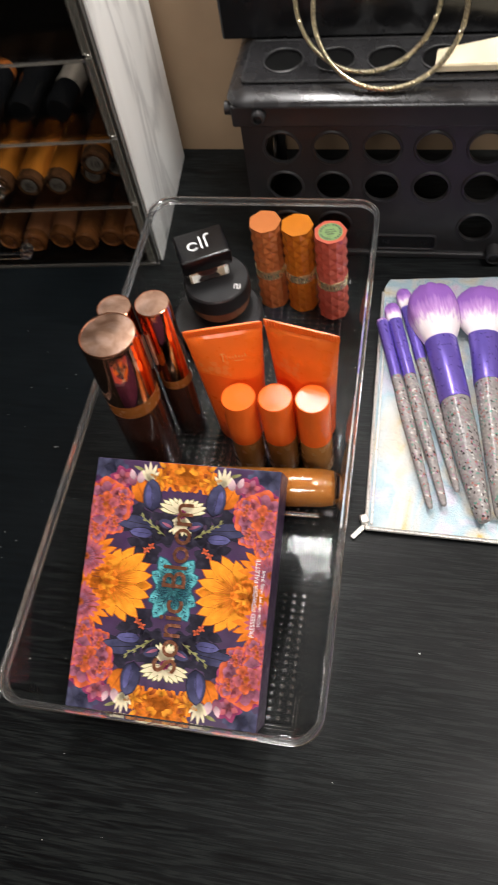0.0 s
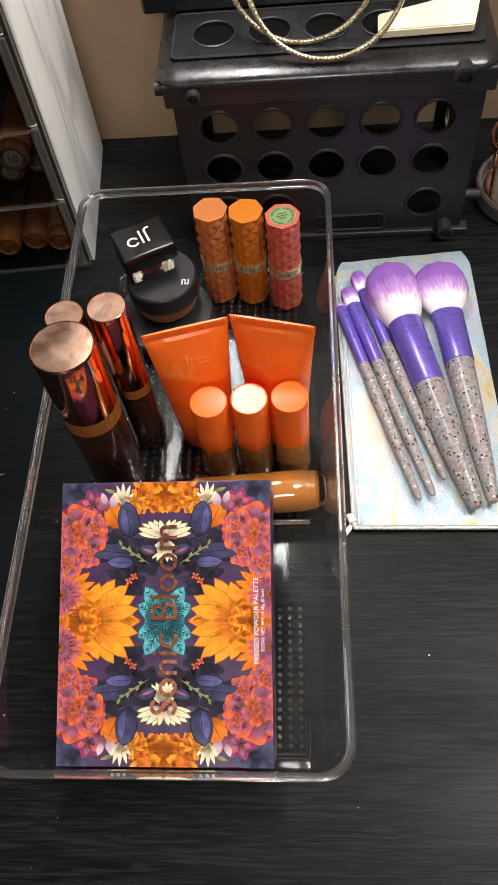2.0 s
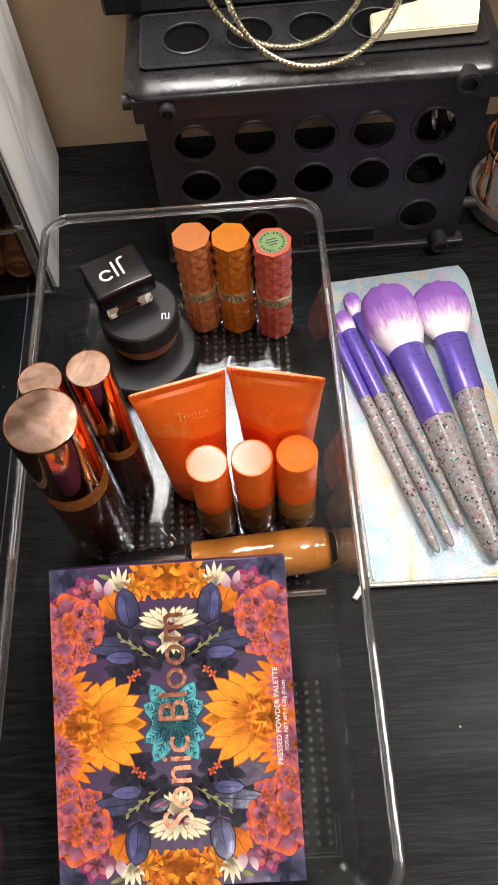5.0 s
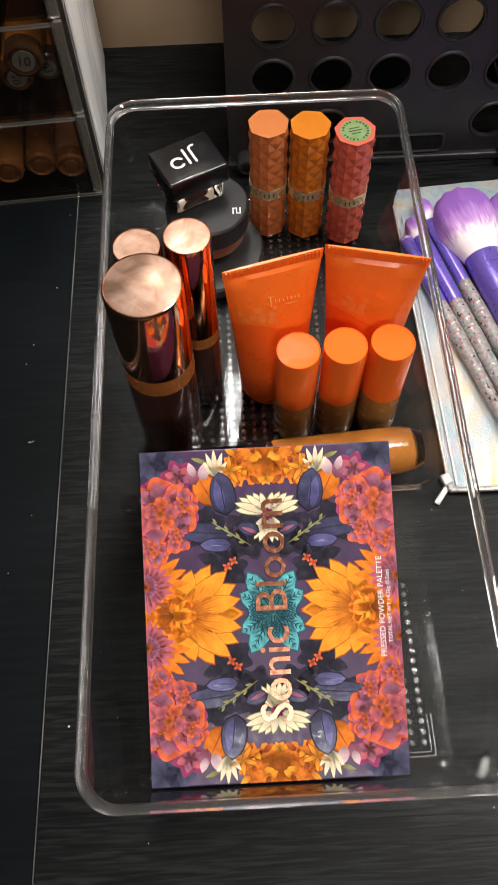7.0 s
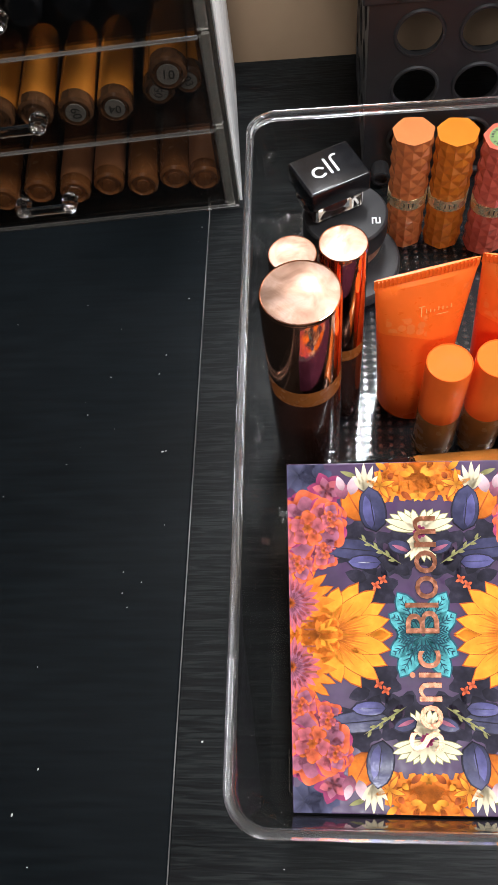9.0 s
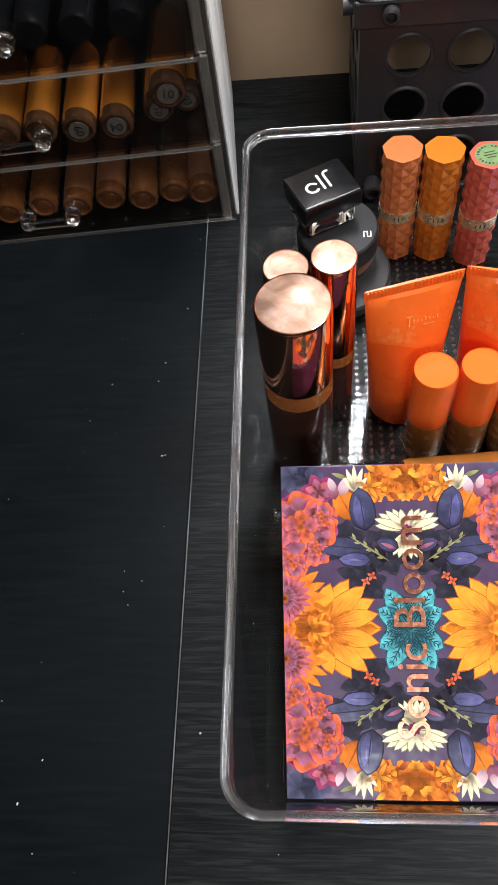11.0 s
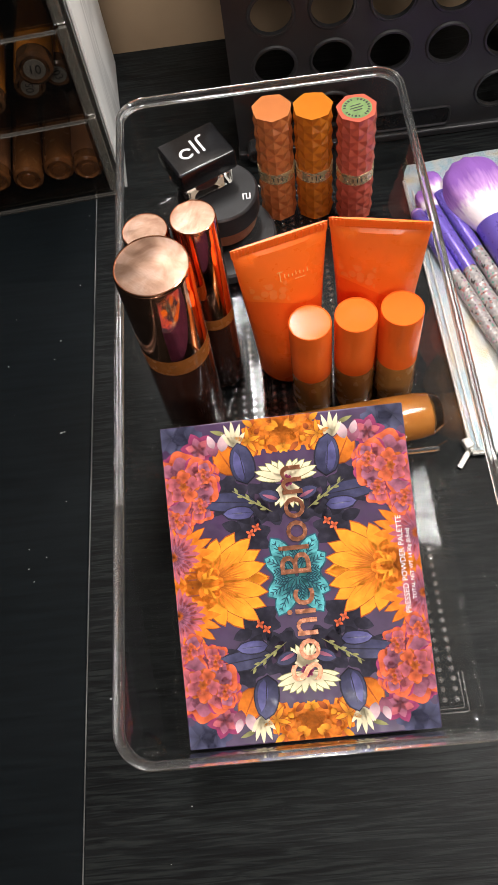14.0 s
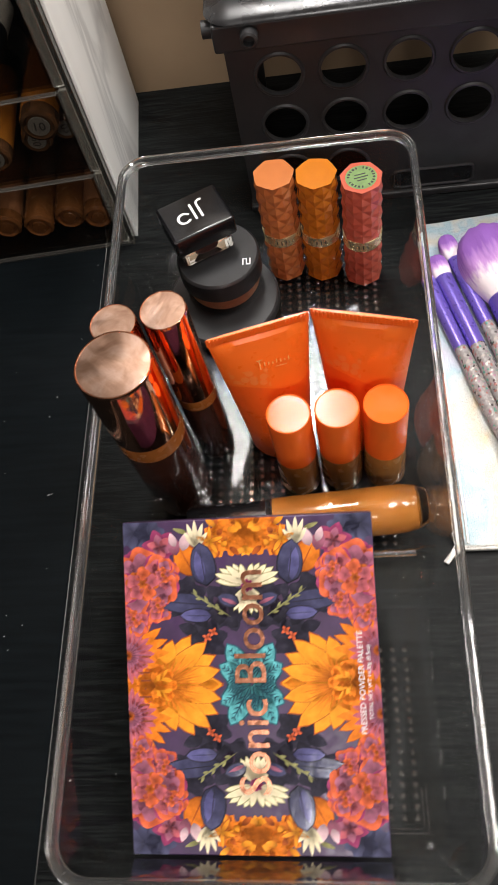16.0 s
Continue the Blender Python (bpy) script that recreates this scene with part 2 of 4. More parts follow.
# bristles: white at the ferrule, violet at the tip
m = M["bristle"] = material("bristle", (0.7, 0.5, 0.7), 0.75)
nt = m.node_tree
at = nt.nodes.new("ShaderNodeAttribute")
at.attribute_name = "tip"
nz = noise_node(m, 500, (1, 1, 0.12), 3)
ad = nt.nodes.new("ShaderNodeMath")
ad.operation = "MULTIPLY_ADD"
ad.inputs[1].default_value = 0.35
nt.links.new(nz.outputs[0], ad.inputs[0])
nt.links.new(at.outputs["Fac"], ad.inputs[2])
ramp(m, ad, ((0.40, (0.80, 0.72, 0.74)), (0.56, (0.44, 0.23, 0.54)), (0.76, (0.22, 0.085, 0.37))), "Base Color")
bump(m, nz, 0.5, 0.0006)
# clear resin full of glitter
m = M["glitter"] = material("glitter_resin", (0.55, 0.50, 0.48), 0.25, Coat_Weight=0.2, Coat_Roughness=0.3, Transmission_Weight=0.45, IOR=1.3)
nt = m.node_tree
tc = nt.nodes.new("ShaderNodeTexCoord")
vo = nt.nodes.new("ShaderNodeTexVoronoi")
vo.inputs["Scale"].default_value = 720
nt.links.new(tc.outputs["Object"], vo.inputs["Vector"])
sp = nt.nodes.new("ShaderNodeSeparateColor")
nt.links.new(vo.outputs["Color"], sp.inputs[0])
r = ramp(m, sp, ((0.0, (0.42, 0.39, 0.38)), (0.40, (0.52, 0.48, 0.475)), (0.74, (0.09, 0.07, 0.07)), (0.80, (0.55, 0.22, 0.20)), (0.84, (0.16, 0.45, 0.34)), (0.88, (0.62, 0.54, 0.50)), (0.93, (0.55, 0.30, 0.42)), (0.97, (0.92, 0.88, 0.82))), "Base Color")
r.color_ramp.interpolation = "CONSTANT"


def print_ink(name, colour, spread=0.35, scale=260, rough=0.46):
    m = material(name, colour, rough, Specular_IOR_Level=0.14 if rough > 0.3 else 0.45)
    n = noise_node(m, scale, (1, 1, 1), 5)
    r = ramp(m, n, ((0.28, tuple(c * (1 - spread) for c in colour)), (0.55, colour), (0.8, tuple(min(1, c * (1 + spread) + 0.01) for c in colour))), "Base Color")
    nt = m.node_tree
    at = nt.nodes.new("ShaderNodeAttribute")
    at.attribute_name = "tone"
    mx = nt.nodes.new("ShaderNodeVectorMath")
    mx.operation = "SCALE"
    nt.links.new(r.outputs[0], mx.inputs[0])
    nt.links.new(at.outputs["Fac"], mx.inputs["Scale"])
    nt.links.new(mx.outputs[0], nt.nodes["Principled BSDF"].inputs["Base Color"])
    # height: the petal's own swell and a fine board grain
    ht = nt.nodes.new("ShaderNodeMath")
    ht.operation = "MULTIPLY_ADD"
    ht.inputs[1].default_value = 0.22
    nt.links.new(n.outputs[0], ht.inputs[0])
    nt.links.new(at.outputs["Fac"], ht.inputs[2])
    bump(m, ht, 0.5, 0.0011)
    return m


INK = {
    "plum": print_ink("ink_plum", (0.046, 0.026, 0.052), 0.5, 120),
    "dusk": print_ink("ink_dusk_blue", (0.062, 0.062, 0.118), 0.4, 90),
    "navy": print_ink("ink_navy", (0.060, 0.060, 0.125), 0.35, 180, 0.14),
    "ink": print_ink("ink_midnight", (0.024, 0.021, 0.036), 0.4),
    "indigo": print_ink("ink_indigo", (0.110, 0.105, 0.260), 0.35, 180, 0.14),
    "orange": print_ink("ink_orange", (0.72, 0.185, 0.014), 0.35, 220),
    "amber": print_ink("ink_amber", (0.80, 0.285, 0.020), 0.22, 200),
    "rust": print_ink("ink_rust", (0.40, 0.085, 0.014), 0.35),
    "coral": print_ink("ink_coral", (0.62, 0.115, 0.045), 0.3),
    "pink": print_ink("ink_pink", (0.46, 0.105, 0.130), 0.3),
    "mauve": print_ink("ink_mauve", (0.33, 0.105, 0.165), 0.3),
    "magenta": print_ink("ink_magenta", (0.25, 0.035, 0.105), 0.3),
    "blush": print_ink("ink_blush", (0.66, 0.44, 0.48), 0.2),
    "cream": print_ink("ink_cream", (0.74, 0.64, 0.43), 0.15),
    "teal": print_ink("ink_teal", (0.095, 0.36, 0.39), 0.5, 320),
    "deep_teal": print_ink("ink_deep_teal", (0.022, 0.080, 0.115), 0.3),
    "moss": print_ink("ink_moss", (0.26, 0.25, 0.10), 0.3),
}


# ---------------------------------------------------------------- mesh helpers
BOXES = set()


def part(name, bm, mat, parent=None, label="", smooth=None, flat_print=False):
    if smooth is None:
        smooth = id(bm) not in BOXES
    BOXES.discard(id(bm))
    me = bpy.data.meshes.new(name)
    if not flat_print:
        bmesh.ops.recalc_face_normals(bm, faces=bm.faces[:])
    bm.normal_update()
    for f in bm.faces:
        if flat_print and f.normal.z < 0:
            f.normal_flip()
        f.smooth = smooth
    bm.to_mesh(me)
    bm.free()
    for one in mat if isinstance(mat, (list, tuple)) else [mat]:
        me.materials.append(one)
    if smooth:
        me.set_sharp_from_angle(angle=radians(28))
    ob = new(name, me)
    if parent:
        ob.parent = parent
    if label:
        ob["label"] = label
    return ob


def thing(name, m, label, category, group="", kind=""):
    ob = new(name)
    ob.empty_display_size = 0.01
    ob.matrix_basis = m
    return tagged(ob, label, category, group, kind)


def loft(rings, closed_ends=True, bm=None):
    """Skin over a list of rings of equally many points."""
    bm = bm or bmesh.new()
    rows = [[bm.verts.new(p) for p in ring] for ring in rings]
    n = len(rows[0])
    for a, b in zip(rows, rows[1:]):
        for i in range(n):
            bm.faces.new((a[i], a[(i + 1) % n], b[(i + 1) % n], b[i]))
    if closed_ends:
        bm.faces.new(rows[0][::-1])
        bm.faces.new(rows[-1])
    return bm


def lathe(profile, segs=40, m=None, bm=None):
    """Turn (radius, height) pairs round z."""
    rings = []
    for r, z in profile:
        ring = [Vector((r * math.cos(2 * math.pi * i / segs), r * math.sin(2 * math.pi * i / segs), z)) for i in range(segs)]
        rings.append([m @ p for p in ring] if m else ring)
    if profile[0][0] > 0 and profile[-1][0] > 0:
        made = loft(rings + [rings[0]], False)
        bmesh.ops.remove_doubles(made, verts=made.verts[:], dist=1e-7)
        return made
    if bm is None:
        made = loft(rings)
        bmesh.ops.remove_doubles(made, verts=made.verts[:], dist=1e-7)
        return made
    return loft(rings, True, bm)


def ring_pipe(path, r, segs=8, closed=True, bm=None):
    """A round bar along a closed or open line of points."""
    rings, n = [], len(path)
    for i, p in enumerate(path):
        a = path[(i - 1) % n] if closed or i else p
        b = path[(i + 1) % n] if closed or i < n - 1 else p
        d = (Vector(b) - Vector(a)).normalized()
        u = d.orthogonal().normalized() if abs(d.z) > 0.95 else d.cross(Vector((0, 0, 1))).normalized()
        v = d.cross(u)
        rings.append([Vector(p) + r * (u * math.cos(2 * math.pi * k / segs) + v * math.sin(2 * math.pi * k / segs)) for k in range(segs)])
    if closed:
        rings.append(rings[0])
    bm = loft(rings, not closed, bm)
    if closed:
        bmesh.ops.remove_doubles(bm, verts=bm.verts[:], dist=1e-7)
    return bm


def box(x0, y0, z0, x1, y1, z1, bevel=0.0, segs=2, bm=None):
    own = bm is None
    bm = bm or bmesh.new()
    if own:
        BOXES.add(id(bm))
    made = bmesh.ops.create_cube(bm, size=1, matrix=Matrix.LocRotScale(((x0 + x1) / 2, (y0 + y1) / 2, (z0 + z1) / 2), None, (x1 - x0, y1 - y0, z1 - z0)))
    if bevel:
        vs = set(made["verts"])
        bmesh.ops.bevel(bm, geom=[e for e in bm.edges if e.verts[0] in vs and e.verts[1] in vs], offset=bevel, segments=segs, profile=0.5, affect="EDGES")
    return bm


def round_rect(x0, y0, x1, y1, r, z, k=8):
    pts = []
    for cx, cy, a in ((x1 - r, y1 - r, 0), (x0 + r, y1 - r, 90), (x0 + r, y0 + r, 180), (x1 - r, y0 + r, 270)):
        for i in range(k + 1):
            t = radians(a + 90 * i / k)
            pts.append(Vector((cx + r * math.cos(t), cy + r * math.sin(t), z)))
    return pts


def lettering(name, text, size, m, mat, parent, depth=0.00015, label="", stretch=1.0, spacing=1.0, bold=0.0):
    """Words in the built-in font, turned into a mesh."""
    cu = bpy.data.curves.new(name, "FONT")
    cu.body, cu.size, cu.extrude, cu.align_x, cu.align_y = text, size, depth, "CENTER", "CENTER"
    cu.resolution_u = 3
    cu.space_character, cu.offset = spacing, bold
    tmp = new(name + "_tmp", cu)
    bpy.context.view_layer.update()
    me = bpy.data.meshes.new_from_object(tmp.evaluated_get(bpy.context.evaluated_depsgraph_get()))
    bpy.data.objects.remove(tmp)
    bpy.data.curves.remove(cu)
    me.transform(Matrix.Diagonal((1, stretch, 1, 1)))
    me.materials.clear()
    me.materials.append(mat)
    ob = new(name, me)
    ob.matrix_basis = m
    ob.parent = parent
    if label:
        ob["label"] = label
    return ob


def single(ob, label, category, group="", kind=""):
    return tagged(ob, label, category, group, kind)


# ---------------------------------------------------------------- setting
SEAM = -0.0605
BACK = 0.557
desk = thing("desk", pose(0, 0, 0), "black wood-grain desk with a narrow seam in the top", "desk", kind="structure")
part("desk_board", box(SEAM + 0.0004, -0.5, -0.03, 0.95, BACK, 0.0, 0.0006, 1), M["desk"], desk, "black board with open wood grain")
part("desk_board", box(-0.95, -0.5, -0.03, SEAM - 0.0004, BACK, 0.0, 0.0006, 1), M["desk_dark"], desk, "smoother black board")
part("seam_strip", box(SEAM - 0.0004, -0.5, -0.03, SEAM + 0.0004, BACK, -0.0012), M["seam"], desk)
for sx in (-0.93, 0.90):
    part("desk_side", box(sx, -0.48, -0.75, sx + 0.03, BACK, -0.03), M["desk_dark"], desk)

single(part("wall_north", box(-2.2, BACK, -0.75, 2.2, BACK + 0.1, 1.65), M["wall"]), "brown painted wall behind the desk", "wall", kind="structure")
# unseen walls and ceiling, added and kept pale so the lamps' light bounces
single(part("wall_south", box(-2.2, -2.6, -0.75, 2.2, -2.5, 1.65), M["paint"]), "unseen plain wall, added pale to bounce light", "wall", kind="structure")
single(part("wall_east", box(2.2, -2.6, -0.75, 2.3, BACK + 0.1, 1.65), M["paint"]), "unseen plain wall, added pale to bounce light", "wall", kind="structure")
single(part("wall_west", box(-2.3, -2.6, -0.75, -2.2, BACK + 0.1, 1.65), M["paint"]), "unseen plain wall, added pale to bounce light", "wall", kind="structure")
single(part("ceiling", box(-2.3, -2.6, 1.65, 2.3, BACK + 0.1, 1.75), M["paint"]), "unseen plain ceiling, added pale to bounce light", "ceiling", kind="structure")
single(part("floor", box(-2.3, -2.6, -0.85, 2.3, BACK + 0.1, -0.75), M["carpet"]), "dark carpet floor", "floor", kind="structure")

# ---------------------------------------------------------------- the clear tray
TX0, TX1, TY0, TY1, RIM = -0.0255, 0.1595, -0.0115, 0.3945, 0.082
FLOOR = 0.0060


def tray():
    t = thing("storage_tray", pose(0, 0, 0), "clear plastic tray with a low divider, full of makeup", "tray")

    def ring(inset, z, r):
        return round_rect(TX0 + inset, TY0 + inset, TX1 - inset, TY1 - inset, r, z, 10)

    walls = [ring(0.0130, 0.0008, 0.008), ring(0.0115, 0.0016, 0.010), ring(0.0040, RIM - 0.010, 0.015), ring(0.0034, RIM - 0.0056, 0.0155),
             ring(0.0044, RIM - 0.0056, 0.0146), ring(0.0056, RIM - 0.010, 0.0138), ring(0.0130, FLOOR + 0.006, 0.010), ring(0.0150, FLOOR + 0.0015, 0.009), ring(0.0185, FLOOR, 0.007)]
    body = part("tray_shell", loft(walls), M["clear"], t)
    lip = [ring(0.0034, RIM - 0.0055, 0.0155), ring(0.0006, RIM - 0.0046, 0.0174), ring(0.0, RIM - 0.0030, 0.018), ring(0.0002, RIM - 0.0010, 0.0178), ring(0.0012, RIM - 0.0001, 0.017),
           ring(0.0026, RIM, 0.0160), ring(0.0037, RIM - 0.0010, 0.0152), ring(0.0042, RIM - 0.003, 0.0148), ring(0.0044, RIM - 0.0055, 0.0146)]
    bm = loft(lip + [lip[0]], False)
    bmesh.ops.remove_doubles(bm, verts=bm.verts[:], dist=1e-7)
    rim = part("tray_rim", bm, M["rim"], t, "thick rounded clear rim")
    rim.visible_shadow = False
    # low moulded divider with sloping faces
    y, h = 0.1345, 0.0555
    prof = [(y - 0.0054, FLOOR - 0.0003), (y - 0.0048, FLOOR + 0.006), (y - 0.0032, h - 0.003), (y - 0.0015, h), (y + 0.0015, h), (y + 0.0032, h - 0.003), (y + 0.0048, FLOOR + 0.006), (y + 0.0054, FLOOR - 0.0003)]

    def cut(x, top):
        return [Vector((x, yy, min(zz, FLOOR + (zz - FLOOR) * top))) for yy, zz in prof]

    xs = [(TX0 + 0.0108, 1.0), (TX0 + 0.016, 1.0), (TX0 + 0.020, 0.9), (TX1 - 0.020, 0.9), (TX1 - 0.016, 1.0), (TX1 - 0.0108, 1.0)]
    divider = part("divider", loft([cut(x, k) for x, k in xs]), M["clear"], t)
    ridge = part("divider_ridge", ring_pipe([(TX0 + 0.020, y, h * 0.9 + 0.001), (TX0 + 0.060, y, h * 0.9), (TX1 - 0.060, y, h * 0.9), (TX1 - 0.020, y, h * 0.9 + 0.001)], 0.0014, 8, False), M["rim"], t, "rounded clear ridge")
    ridge.visible_shadow = False
    # small steps in the corners, on which a second tray would stack
    for cx, cy, sx, sy in ((TX0, TY1, 1, -1), (TX1, TY1, -1, -1), (TX0, TY0, 1, 1), (TX1, TY0, -1, 1)):
        bm = bmesh.new()
        rows = []
        for z, k in ((0.040, 0.4), (0.052, 1.0), (0.0545, 1.0), (0.056, 0.85)):
            rows.append([Vector((cx + sx * (0.0085 + a * k), cy + sy * (0.0085 + b * k), z)) for a, b in ((0, 0), (0.011, 0), (0.0085, 0.005), (0.005, 0.0085), (0, 0.011))])
        loft(rows, True, bm)
        step = part("corner_step", bm, M["clear"], t)
        step.visible_shadow = False
    # raised dots and the corner brackets of both floors
    for y0, y1 in ((0.016, 0.096), (0.150, 0.376)):
        bm = bmesh.new()
        ny, nx = int((y1 - y0) / 0.0050), 21
        for j in range(ny + 1):
            for i in range(nx):
                px = 0.0060 + i * 0.0063
                py = y0 + j * (y1 - y0) / ny
                rows = []
                for r, z in ((0.0016, FLOOR - 0.0002), (0.0014, FLOOR + 0.0005), (0.0008, FLOOR + 0.0009)):
                    rows.append([Vector((px + r * math.cos(q * math.pi / 4), py + r * math.sin(q * math.pi / 4), z)) for q in range(8)])
                loft(rows, True, bm)
        dots = part("floor_dots", bm, M["dot"], t, "rows of small raised dots")
        dots["kind"] = "stuff"
        dots.visible_shadow = False
    for cx, cy, sx, sy in ((0.137, 0.0095, -1, 1), (-0.003, 0.0095, 1, 1)):
        for off in (0.0, 0.0020):
            pts = [(cx + sx * off, cy + sy * 0.020, FLOOR), (cx + sx * off, cy + sy * (off + 0.001), FLOOR), (cx + sx * (off + 0.001), cy + sy * off, FLOOR), (cx + sx * 0.020, cy + sy * off, FLOOR)]
            br = part("floor_bracket", ring_pipe(pts, 0.00045, 6, False), M["dot"], t)
            br.visible_shadow = False
    body.visible_shadow = divider.visible_shadow = False
    return t


tray()


# ---------------------------------------------------------------- the flower-printed palette
PW, PL, PT = 0.118, 0.153, 0.0300
TILT_UP = 21.9


def palette():
    t = thing("makeup_palette", pose(0, 0, 0.0345, TILT_UP, 0, 0), "closed makeup palette with orange and violet flower print", "palette")
    part("case", box(0, 0, -PT, PW, PL, -0.00005, 0.0006, 2), M["plum_case"], t, "dark plum cardboard case")
    names = list(INK)
    art = bmesh.new()
    tone = art.verts.layers.float.new("tone")
    rng = random.Random(4)

    def shape(pts, ink, layer, tones=None, middle=1.0):
        """One printed shape, mirrored to all four quarters; what leaves the cover is cut off."""
        for sx in (1, -1):
            for sy in (1, -1):
                q = [(PW / 2 + sx * u * 0.001, PL / 2 + sy * v * 0.001) for u, v in pts]
                q = [(min(max(x, 0.0003), PW - 0.0003), min(max(y, 0.0003), PL - 0.0003)) for x, y in q]
                vs = [art.verts.new((x, y, 0.00002 + layer * 0.000016)) for x, y in q]
                for i, v in enumerate(vs):
                    v[tone] = tones[i] if tones else 1.0
                c = art.verts.new((sum(p[0] for p in q) / len(q), sum(p[1] for p in q) / len(q), 0.00002 + layer * 0.000016))
                c[tone] = middle
                for i in range(len(vs)):
                    f = art.faces.new((vs[i], vs[(i + 1) % len(vs)], c))
                    f.material_index = names.index(ink)

    def leaf(u, v, length, width, angle, ink, layer, point=1.0, n=7, deep=0.38):
        """A petal or leaf from its root (u, v)."""
        a = radians(angle)
        side = []
        for i in range(n + 1):
            s = i / n
            side.append((s * length, 0.5 * width * math.sin(math.pi * s ** 0.85) ** (0.8 * point)))
        pts = side + [(x, -w) for x, w in side[-2:0:-1]]
        light = [deep + (1.23 - deep) * (x / length) ** 0.8 for x, y in pts]
        shape([(u + x * math.cos(a) - y * math.sin(a), v + x * math.sin(a) + y * math.cos(a)) for x, y in pts], ink, layer, light, 0.95)

    def ruffle(u, v, r, ink, layer, waves=7, depth=0.16, squash=1.0):
        ph = rng.random() * 6
        shape([(u + r * (1 + depth * math.sin(waves * q + ph)) * math.cos(q), v + squash * r * (1 + depth * math.sin(waves * q + ph)) * math.sin(q)) for q in [2 * math.pi * i / 36 for i in range(36)]], ink, layer, [1.12 + 0.22 * math.sin(waves * 2 * math.pi * i / 36 + ph) for i in range(36)], 0.45)

    def vein(u, v, length, angle, layer, ink, w=0.5):
        leaf(u, v, length, w, angle, ink, layer, 1.0, 4)

    # dusky patches
    ruffle(55, 73, 9, "dusk", 1)
    ruffle(20, 20, 9, "ink", 1)
    ruffle(10, 36, 11, "ink", 1)
    ruffle(30, 40, 10, "ink", 1)
    ruffle(46, 70, 7, "dusk", 1)
    # teal leaves at the middle
    for a, ln in ((60, 21), (30, 17), (86, 13), (8, 12)):
        leaf(0.4, 0.6, ln, 11.0, a, "deep_teal", 2, 0.7)
        leaf(0.6, 0.8, ln - 1.0, 9.4, a, "teal", 3, 0.7, 7, 0.75)
        vein(0.6, 0.8, ln - 2, a, 4, "deep_teal", 0.7)
        for s in (0.25, 0.38, 0.51, 0.64, 0.77):
            for k in (-38, 38):
                vein(0.6 + s * ln * math.cos(radians(a)), 0.8 + s * ln * math.sin(radians(a)), 6.0 * (1.1 - s), a + k, 4, "deep_teal", 0.6)
    # dark leaves below and over the middle
    for u, v, ln, w, a, ink in ((14, 27, 13, 7, 95, "ink"), (10, 30, 12, 6, 60, "plum"), (20, 26, 14, 7, 60, "ink"), (5, 26, 9, 5, 40, "ink"), (24, 24, 10, 6, 20, "ink")):
        leaf(u, v, ln, w, a, ink, 2)
    # edge daisies, cut by the border: orange tips, mauve hearts
    for i in range(11):
        a = 92 + i * 17
        leaf(58.5, 14, 21, 5.6, a, "rust", 9 + i % 2, 0.75)
        leaf(58.5, 14, 20.4, 5.0, a, "orange", 11 + i % 2, 0.75, 7, 0.6)
        leaf(58.5, 14, 13.5, 3.8, a, "pink", 13, 0.9, 7, 0.8)
        leaf(58.5, 14, 6.5, 2.4, a, "mauve", 14, 0.9, 7, 0.95)
        vein(58.5, 14, 13, a + 2, 15, "mauve", 0.5)
    ruffle(58.8, 14, 1.5, "ink", 16, 11, 0.25)
    for i in range(12):
        leaf(58.4, 14, 2.8, 0.5, 75 + i * 19, "rust", 17)
    # large sunflowers
    for i, a in enumerate((180, 168, 155, 141, 126, 110, 94)):
        ln = (30, 29.5, 30, 30, 27, 21, 16)[i]
        for shift, ink, ly, k in ((0, "rust", 7 + i % 2 * 3, 1.0), (0.6, "amber", 8 + i % 2 * 3, 0.965)):
            leaf(44 - shift * 0.3, 0.4, (ln + 1) * k, 9.6 * k, a, ink, ly, 0.72, 7, 0.5 if ink == "rust" else 0.62)
        vein(40, 1, ln * 0.62, a + 1.2, 13, "orange", 0.8)
        vein(40, 1.4, ln * 0.5, a - 2.6, 13, "orange", 0.6)
    ruffle(45, 0, 9, "orange", 14, 9, 0.12)
    for i in range(16):
        leaf(46, 1, 4 + 6 * rng.random(), 2.6, rng.uniform(60, 200), "amber" if i % 2 else "orange", 15 + i % 3, 1.0, 7, 0.72)
    # carnations: broad ruffled petals, mauve with coral rims
    for cu, cv, size in ((50, 47, 1.15), (40, 51, 0.55), (55, 31, 0.60), (43, 37, 0.55)):
        for k in range(7):
            a = radians(k * 51.4 + cu * 9)
            du, dv = 8.6 * size * math.cos(a), 8.6 * size * math.sin(a)
            ly = 8 + k % 3 * 3
            ruffle(cu + du, cv + dv, 6.6 * size, "magenta", ly, 4, 0.10)
            ruffle(cu + du * 1.04, cv + dv * 1.04, 6.2 * size, "coral", ly + 1, 4, 0.10)
            ruffle(cu + du * 0.86, cv + dv * 0.86, 4.9 * size, "pink" if k % 2 else "mauve", ly + 2, 4, 0.12)
        for k in range(5):
            a = radians(k * 72 + 20)
            ruffle(cu + 3.6 * size * math.cos(a), cv + 3.6 * size * math.sin(a), 3.4 * size, "rust", 17, 4, 0.16)
            ruffle(cu + 3.9 * size * math.cos(a), cv + 3.9 * size * math.sin(a), 2.9 * size, "coral" if k % 2 else "pink", 18, 4, 0.16)
        ruffle(cu, cv, 1.8 * size, "rust", 19, 6, 0.22)
    # orange leaves and marigold at the short edges
    leaf(24, 50, 19, 13, 62, "rust", 3)
    leaf(24.5, 50.5, 17.5, 11.5, 62, "orange", 4)
    vein(25, 51, 15, 62, 5, "rust", 0.7)
